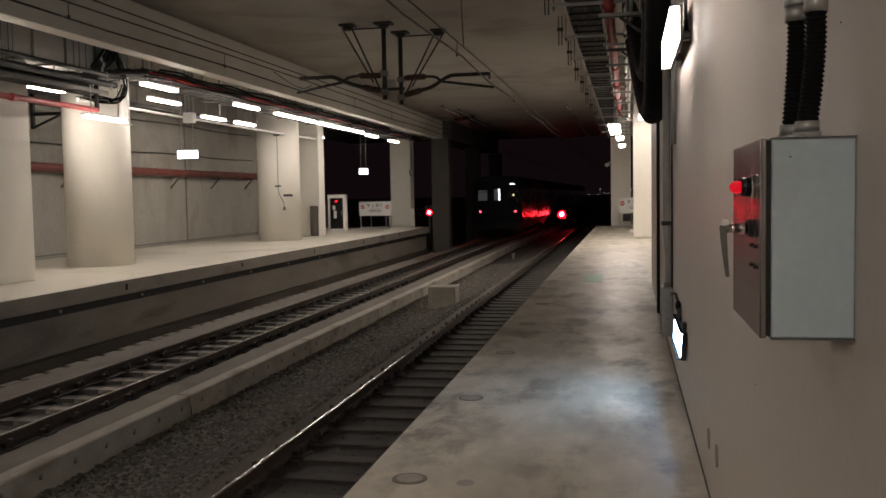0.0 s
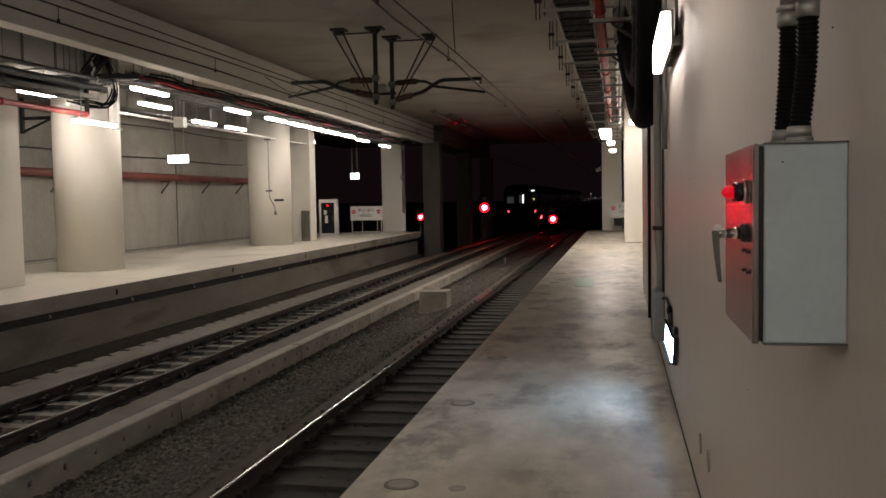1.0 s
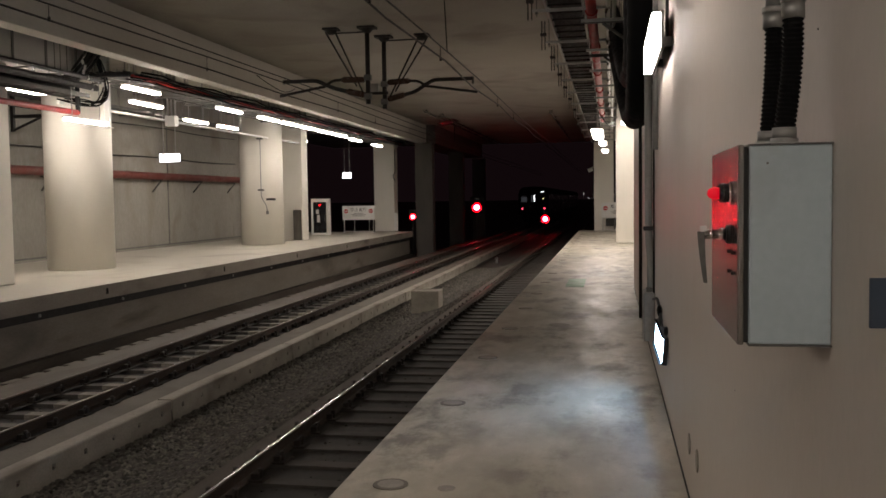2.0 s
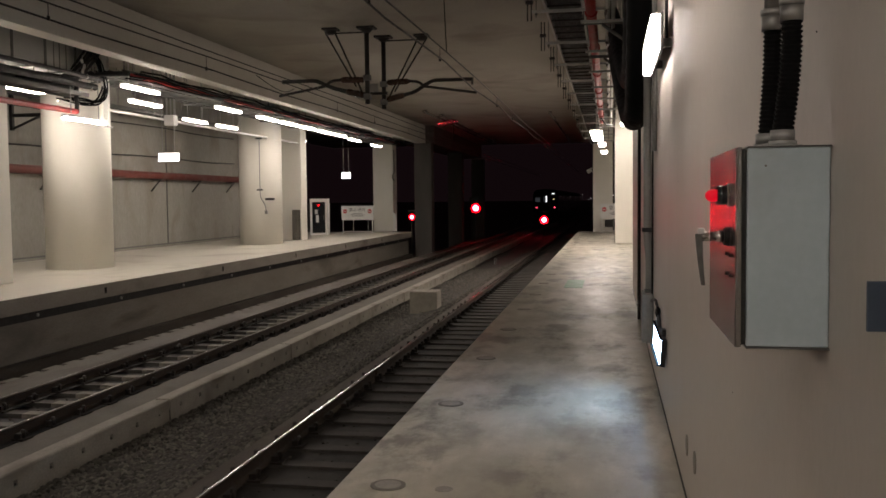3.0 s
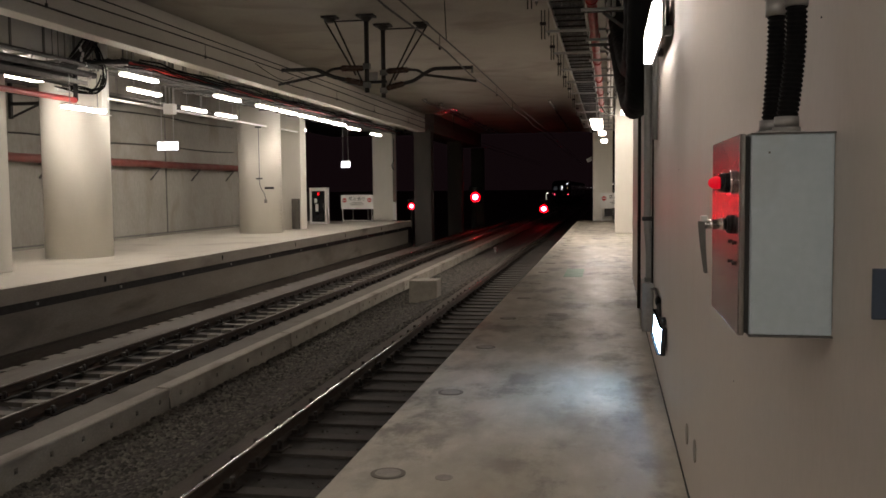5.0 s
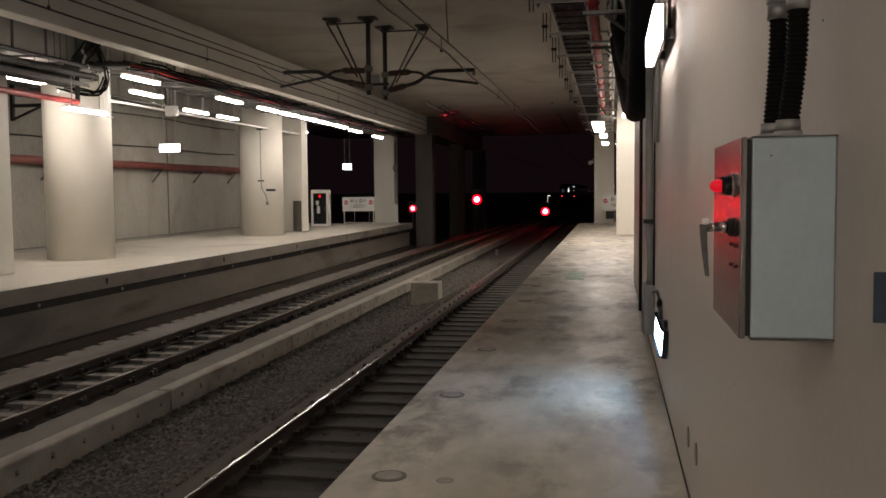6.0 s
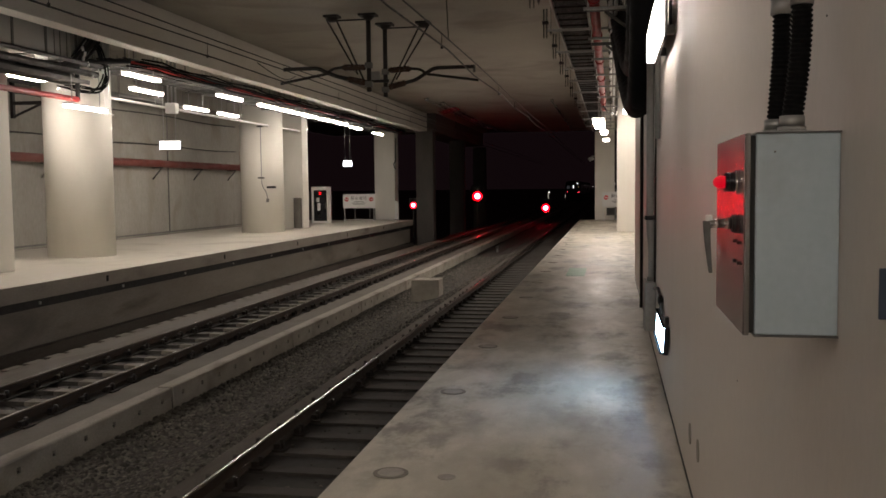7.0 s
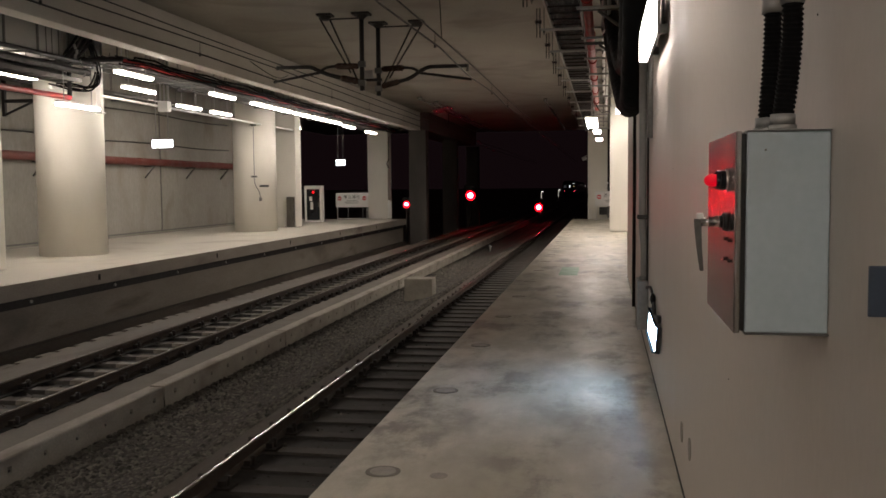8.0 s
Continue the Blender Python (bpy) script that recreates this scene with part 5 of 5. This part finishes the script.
def build_end_things():
    barrier_sign(-12.42, 43.6)
    barrier_sign(0.40, 43.0, True)
    # white cabinet with a glazed dark front
    c = thing("equipment_cabinet", -13.6, 41.0, 0, "white cabinet with a dark glazed front beside a column", "cabinet")
    part("body", B(-0.42, 0.42, 0.0, 0.45, 0.0, 1.72, w=0.012), M_WHITE, c)
    fr = part("door", B(-0.3, 0.34, -0.012, -0.001, 0.1, 1.56, w=0.004), M_DARKGLASS, c, "dark glazed door")
    bm = bmesh.new()
    disc(bm, (0.02, -0.0125, 1.42), (0, -1, 0), 0.045, 0.006, 16)
    part("indicator", bm, G_RED_GLOW, fr, "small red indicator lamp")
    for x, z0, z1 in ((-0.1, 1.0, 1.2), (-0.05, 0.6, 0.95)):
        part("label_plate", B(x - 0.07, x + 0.07, -0.016, -0.0125, z0, z1), M_WHITEPIPE, fr)
    part("handle", B(0.27, 0.3, -0.04, -0.0125, 0.7, 0.95, w=0.004), M_CHROME, fr)
    p = thing("hose_cabinet", -12.62, 35.27, 0.02, "narrow stainless cabinet against the slim column", "cabinet")
    part("body", B(-0.16, 0.16, -0.14, 0.0, 0.0, 1.24, w=0.008), M_STAINLESS, p)
    part("door", B(-0.14, 0.14, -0.15, -0.141, 0.03, 1.21, w=0.003), M_STAINLESS, p)
    q = thing("white_panel", -10.8, 45.05, 0.0, "narrow white panel standing at the platform end", "panel")
    part("panel", B(-0.12, 0.06, -0.06, 0.0, 0.02, 0.95, w=0.006), M_WHITE, q)
    part("base", B(-0.14, 0.08, -0.08, 0.0, 0.0, 0.019), M_DULL, q)
    # conduit bracket on the end column
    k = thing("column_conduit", -10.93, 45.25, 2.6, "dark conduit bracket on the end column", "conduit")
    bm = bmesh.new()
    tube(bm, bend([(0.03, 0, 1.6), (0.03, 0, 0.4), (-0.08, -0.08, 0.25), (0.03, -0.05, 0.0)], 0.1), 0.025, 8)
    part("pipe", bm, M_CABLE, k)
    # shiny conduits added under the tunnel ceiling to mirror the red signal light
    for x, y0, y1 in ((-7.85, 38, 62), (-7.5, 40, 62), (-2.6, 40, 62)):
        g = thing("glint_conduit", x, y0, CEIL - 0.09, "shiny steel conduit added under the tunnel ceiling for a red glint", "conduit", "tunnel conduits")
        bm = bmesh.new()
        rod(bm, (0, 0, 0), (0, y1 - y0, 0), 0.045, 20)
        part("run", bm, M_CHROME, g)
        for k in range(int((y1 - y0) / 3)):
            part("saddle", B(-0.07, 0.07, 3 * k + 0.5, 3 * k + 0.56, -0.05, 0.089), M_DULL, g)


def build_glint_sheet():
    """Rippled shiny sheet added under the tunnel ceiling, tilted to mirror the red signal."""
    g = thing("glint_sheet", -7.75, 43.4, CEIL - 0.16, "rippled shiny metal sheet added under the tunnel ceiling to mirror the red signal", "metal sheet")
    bm = bmesh.new()
    rnd = random.Random(21)
    n, m = 22, 12
    grid = [[bm.verts.new((-0.45 + 0.9 * a / n, -0.8 + 1.6 * b / m, 0.012 * math.sin(a * 1.9 + b * 0.7) + rnd.uniform(-0.006, 0.006))) for b in range(m + 1)] for a in range(n + 1)]
    for a in range(n):
        for b in range(m):
            f = bm.faces.new((grid[a][b], grid[a + 1][b], grid[a + 1][b + 1], grid[a][b + 1]))
            f.smooth = True
    res = bmesh.ops.extrude_face_region(bm, geom=list(bm.faces))
    for v in res["geom"]:
        if isinstance(v, bmesh.types.BMVert):
            v.co.z += 0.01
    part("sheet", bm, M_CHROME, g, "", pose(0, 0, 0, 0, -13, 0))
    for y in (-0.7, 0.7):
        for x in (-0.3, 0.3):
            bm = bmesh.new()
            rod(bm, (x, y, -0.05), (x, y, 0.159), 0.012, 6)
            part("hanger", bm, M_DULL, g)


# ---- beyond the tunnel ----
def build_distance():
    for i, y in enumerate((131.0, 181.0)):
        s = thing("trackside_lamp", -8.95, y, -1.2, "low lit lamp post beside the track far off", "lamp post", "trackside lamps")
        bm = bmesh.new()
        tube(bm, bend([(0, 0, 0), (0, 0, 1.95), (0.25, 0, 2.1)], 0.15), 0.055, 10)
        part("post", bm, M_WHITE, s, "white post")
        part("lamp", B(0.02, 0.3, -0.1, 0.1, 1.99, 2.09, w=0.02), G_FAR, s, "glowing lamp head")
        # the post's lit look is put in as a glowing strip
        part("strip", B(-0.03, 0.03, -0.085, -0.056, 0.7, 1.9), G_POST_GLOW, s, "glowing strip standing in for the light on the post")
    rnd = random.Random(11)
    for i in range(14):
        x, y = -13.5 + 1.25 * i + rnd.uniform(-0.3, 0.3), 330 + rnd.uniform(-20, 20)
        z = 0.9 + 0.12 * i + rnd.uniform(-0.3, 0.3) + (rnd.uniform(1.5, 4.0) if i % 5 == 3 else 0)
        s = thing("far_lamp", x, y, -1.5, "distant lit lamp on a thin pole at night", "street lamp", "distant lamps")
        bm = bmesh.new()
        rod(bm, (0, 0, 0), (0, 0, z + 1.5), 0.06, 8, 0.04)
        part("pole", bm, M_DULL, s)
        bm = bmesh.new()
        bmesh.ops.create_icosphere(bm, subdivisions=2, radius=rnd.uniform(0.05, 0.12) + (0.1 if i in (10, 11, 12) else 0))
        part("lamp", bm, G_FAR, s, "glowing lamp", pose(0, 0, z + 1.5))


# ---- train ----
def build_train():
    """Rear car at the origin, on the rails; the train reaches ahead along y."""
    T = thing("train", -7.40, 51.5, RAIL, "stainless commuter train leaving with red tail lamps lit", "train")
    for c in range(4):
        y0 = 0.0 + 20.4 * c
        prof = [(-1.38, 0.95), (-1.42, 1.2), (-1.42, 2.9), (-1.3, 3.35), (-1.0, 3.58), (0, 3.66), (1.0, 3.58), (1.3, 3.35), (1.42, 2.9), (1.42, 1.2), (1.38, 0.95)]
        bm = bmesh.new()
        ends = [[bm.verts.new((x, y, z)) for x, z in prof] for y in (y0, y0 + 19.9)]
        n = len(prof)
        for i in range(n):
            bm.faces.new((ends[0][i], ends[0][(i + 1) % n], ends[1][(i + 1) % n], ends[1][i]))
        bm.faces.new(ends[0][::-1])
        bm.faces.new(ends[1])
        for f in bm.faces:
            if f.calc_center_median().z > 3.0 or len(f.verts) > 4:
                f.material_index = 1
        car = part("car_body", bm, (M_TRAIN, M_TRAIN_END), T, "stainless car body with a dark roof")
        for k in range(9):
            z = 1.12 + 0.09 * k
            part("corrugation", B(1.4205, 1.434, y0 + 0.4, y0 + 19.5, z, z + 0.035), M_TRAIN, car)
        for k in range(6):
            yy = y0 + 2.2 + 2.9 * k
            part("window", B(1.4205, 1.43, yy, yy + 1.5, 2.0, 2.85), M_DARKGLASS, car, "unlit side window")
        for k in range(3):
            yy = y0 + 4.0 + 5.8 * k
            part("side_door", B(1.4345, 1.442, yy - 0.05, yy + 1.2, 1.0, 2.95), M_TRAIN, car)
        part("underframe", B(-1.2, 1.2, y0 + 0.4, y0 + 19.5, 0.5, 0.949), M_TRAIN_DARK, T)
        for yy in (y0 + 3.0, y0 + 16.9):
            bog = part("bogie", B(-1.05, 1.05, yy - 1.5, yy + 1.5, 0.28, 0.499, w=0.03), M_TRAIN_DARK, T)
            for dy in (-1.05, 1.05):
                for sx in (-0.5665, 0.5665):
                    bm = bmesh.new()
                    rod(bm, (sx - 0.06, yy + dy, 0.43), (sx + 0.06, yy + dy, 0.43), 0.43, 24)
                    part("wheel", bm, M_CHAIR, bog)
        if c < 3:
            part("gangway", B(-0.6, 0.6, y0 + 19.9, y0 + 20.4, 1.0, 3.1), M_BLACK, T)
    # end face details
    part("end_panel", B(-1.34, 1.34, -0.06, -0.002, 1.0, 3.3, w=0.02), M_TRAIN_END, T, "dark painted end panel")
    part("cab_window", B(-1.15, -0.62, -0.072, -0.061, 2.2, 2.68, w=0.004), G_CABIN, T, "dim lit cab window")
    part("sunblind", B(-1.12, -0.62, -0.084, -0.073, 2.72, 2.8), M_WHITEPIPE, T)
    part("cab_window", B(0.55, 1.2, -0.072, -0.061, 2.15, 2.85, w=0.004), M_DARKGLASS, T, "dark cab window")
    part("end_door", B(-0.4, 0.4, -0.075, -0.0605, 1.1, 3.05, w=0.006), M_TRAIN_END, T)
    part("door_window", B(-0.22, 0.0, -0.086, -0.0755, 2.2, 2.85), G_CABIN, T)
    part("door_gap", B(0.04, 0.14, -0.086, -0.0755, 2.2, 2.85), G_WHITE, T, "bright strip of cabin light")
    part("marker_lamp", B(0.72, 0.98, -0.10, -0.061, 3.1, 3.18, w=0.01), G_WHITE, T, "white roof lamp")
    bm = bmesh.new()
    disc(bm, (0.92, -0.073, 2.5), (0, -1, 0), 0.06, 0.012, 16)
    part("number_lamp", bm, G_YELLOW, T, "small yellowish lamp")
    for sx in (-1.03, 1.03):
        bm = bmesh.new()
        disc(bm, (sx, -0.061, 1.56), (0, -1, 0), 0.14, 0.03, 20)
        part("lamp_bezel", bm, M_BLACK, T)
        bm = bmesh.new()
        disc(bm, (sx, -0.092, 1.56), (0, -1, 0), 0.06, 0.02, 20)
        part("tail_lamp", bm, G_TAIL, T, "red tail lamp")
    part("coupler", B(-0.15, 0.15, -0.5, -0.001, 0.7, 0.95, w=0.03), M_TRAIN_DARK, T)
    part("step", B(-1.3, 1.3, -0.2, -0.001, 0.55, 0.69, w=0.01), M_TRAIN_DARK, T)
    return T


build_structure()
build_columns()
build_tracks()
build_lamps()
build_signals()
build_overhead()
build_services_near()
build_services_far()
build_control_box()
build_near_wall_things()
build_end_things()
build_glint_sheet()
build_distance()
train = build_train()
build_kerbs()
build_ballast()


def motions():
    # the track bears slightly to the east past the hall
    rows = []
    for t, lead, east in ((0, 0.6, 0.0), (0.5, 1.3, -0.04), (1, 0.7, 0.12), (2, 0, 0.22), (3, 0, 0.28), (4, 0, 0.31), (5, 0, 0.33), (6, 0, 0.35), (7, 0, 0.36), (8, 0, 0.37)):
        rows.append((t, pose(-7.40 + east, 51.5 + 17.0 * t + lead, RAIL)))
    walk(train, rows)


motions()
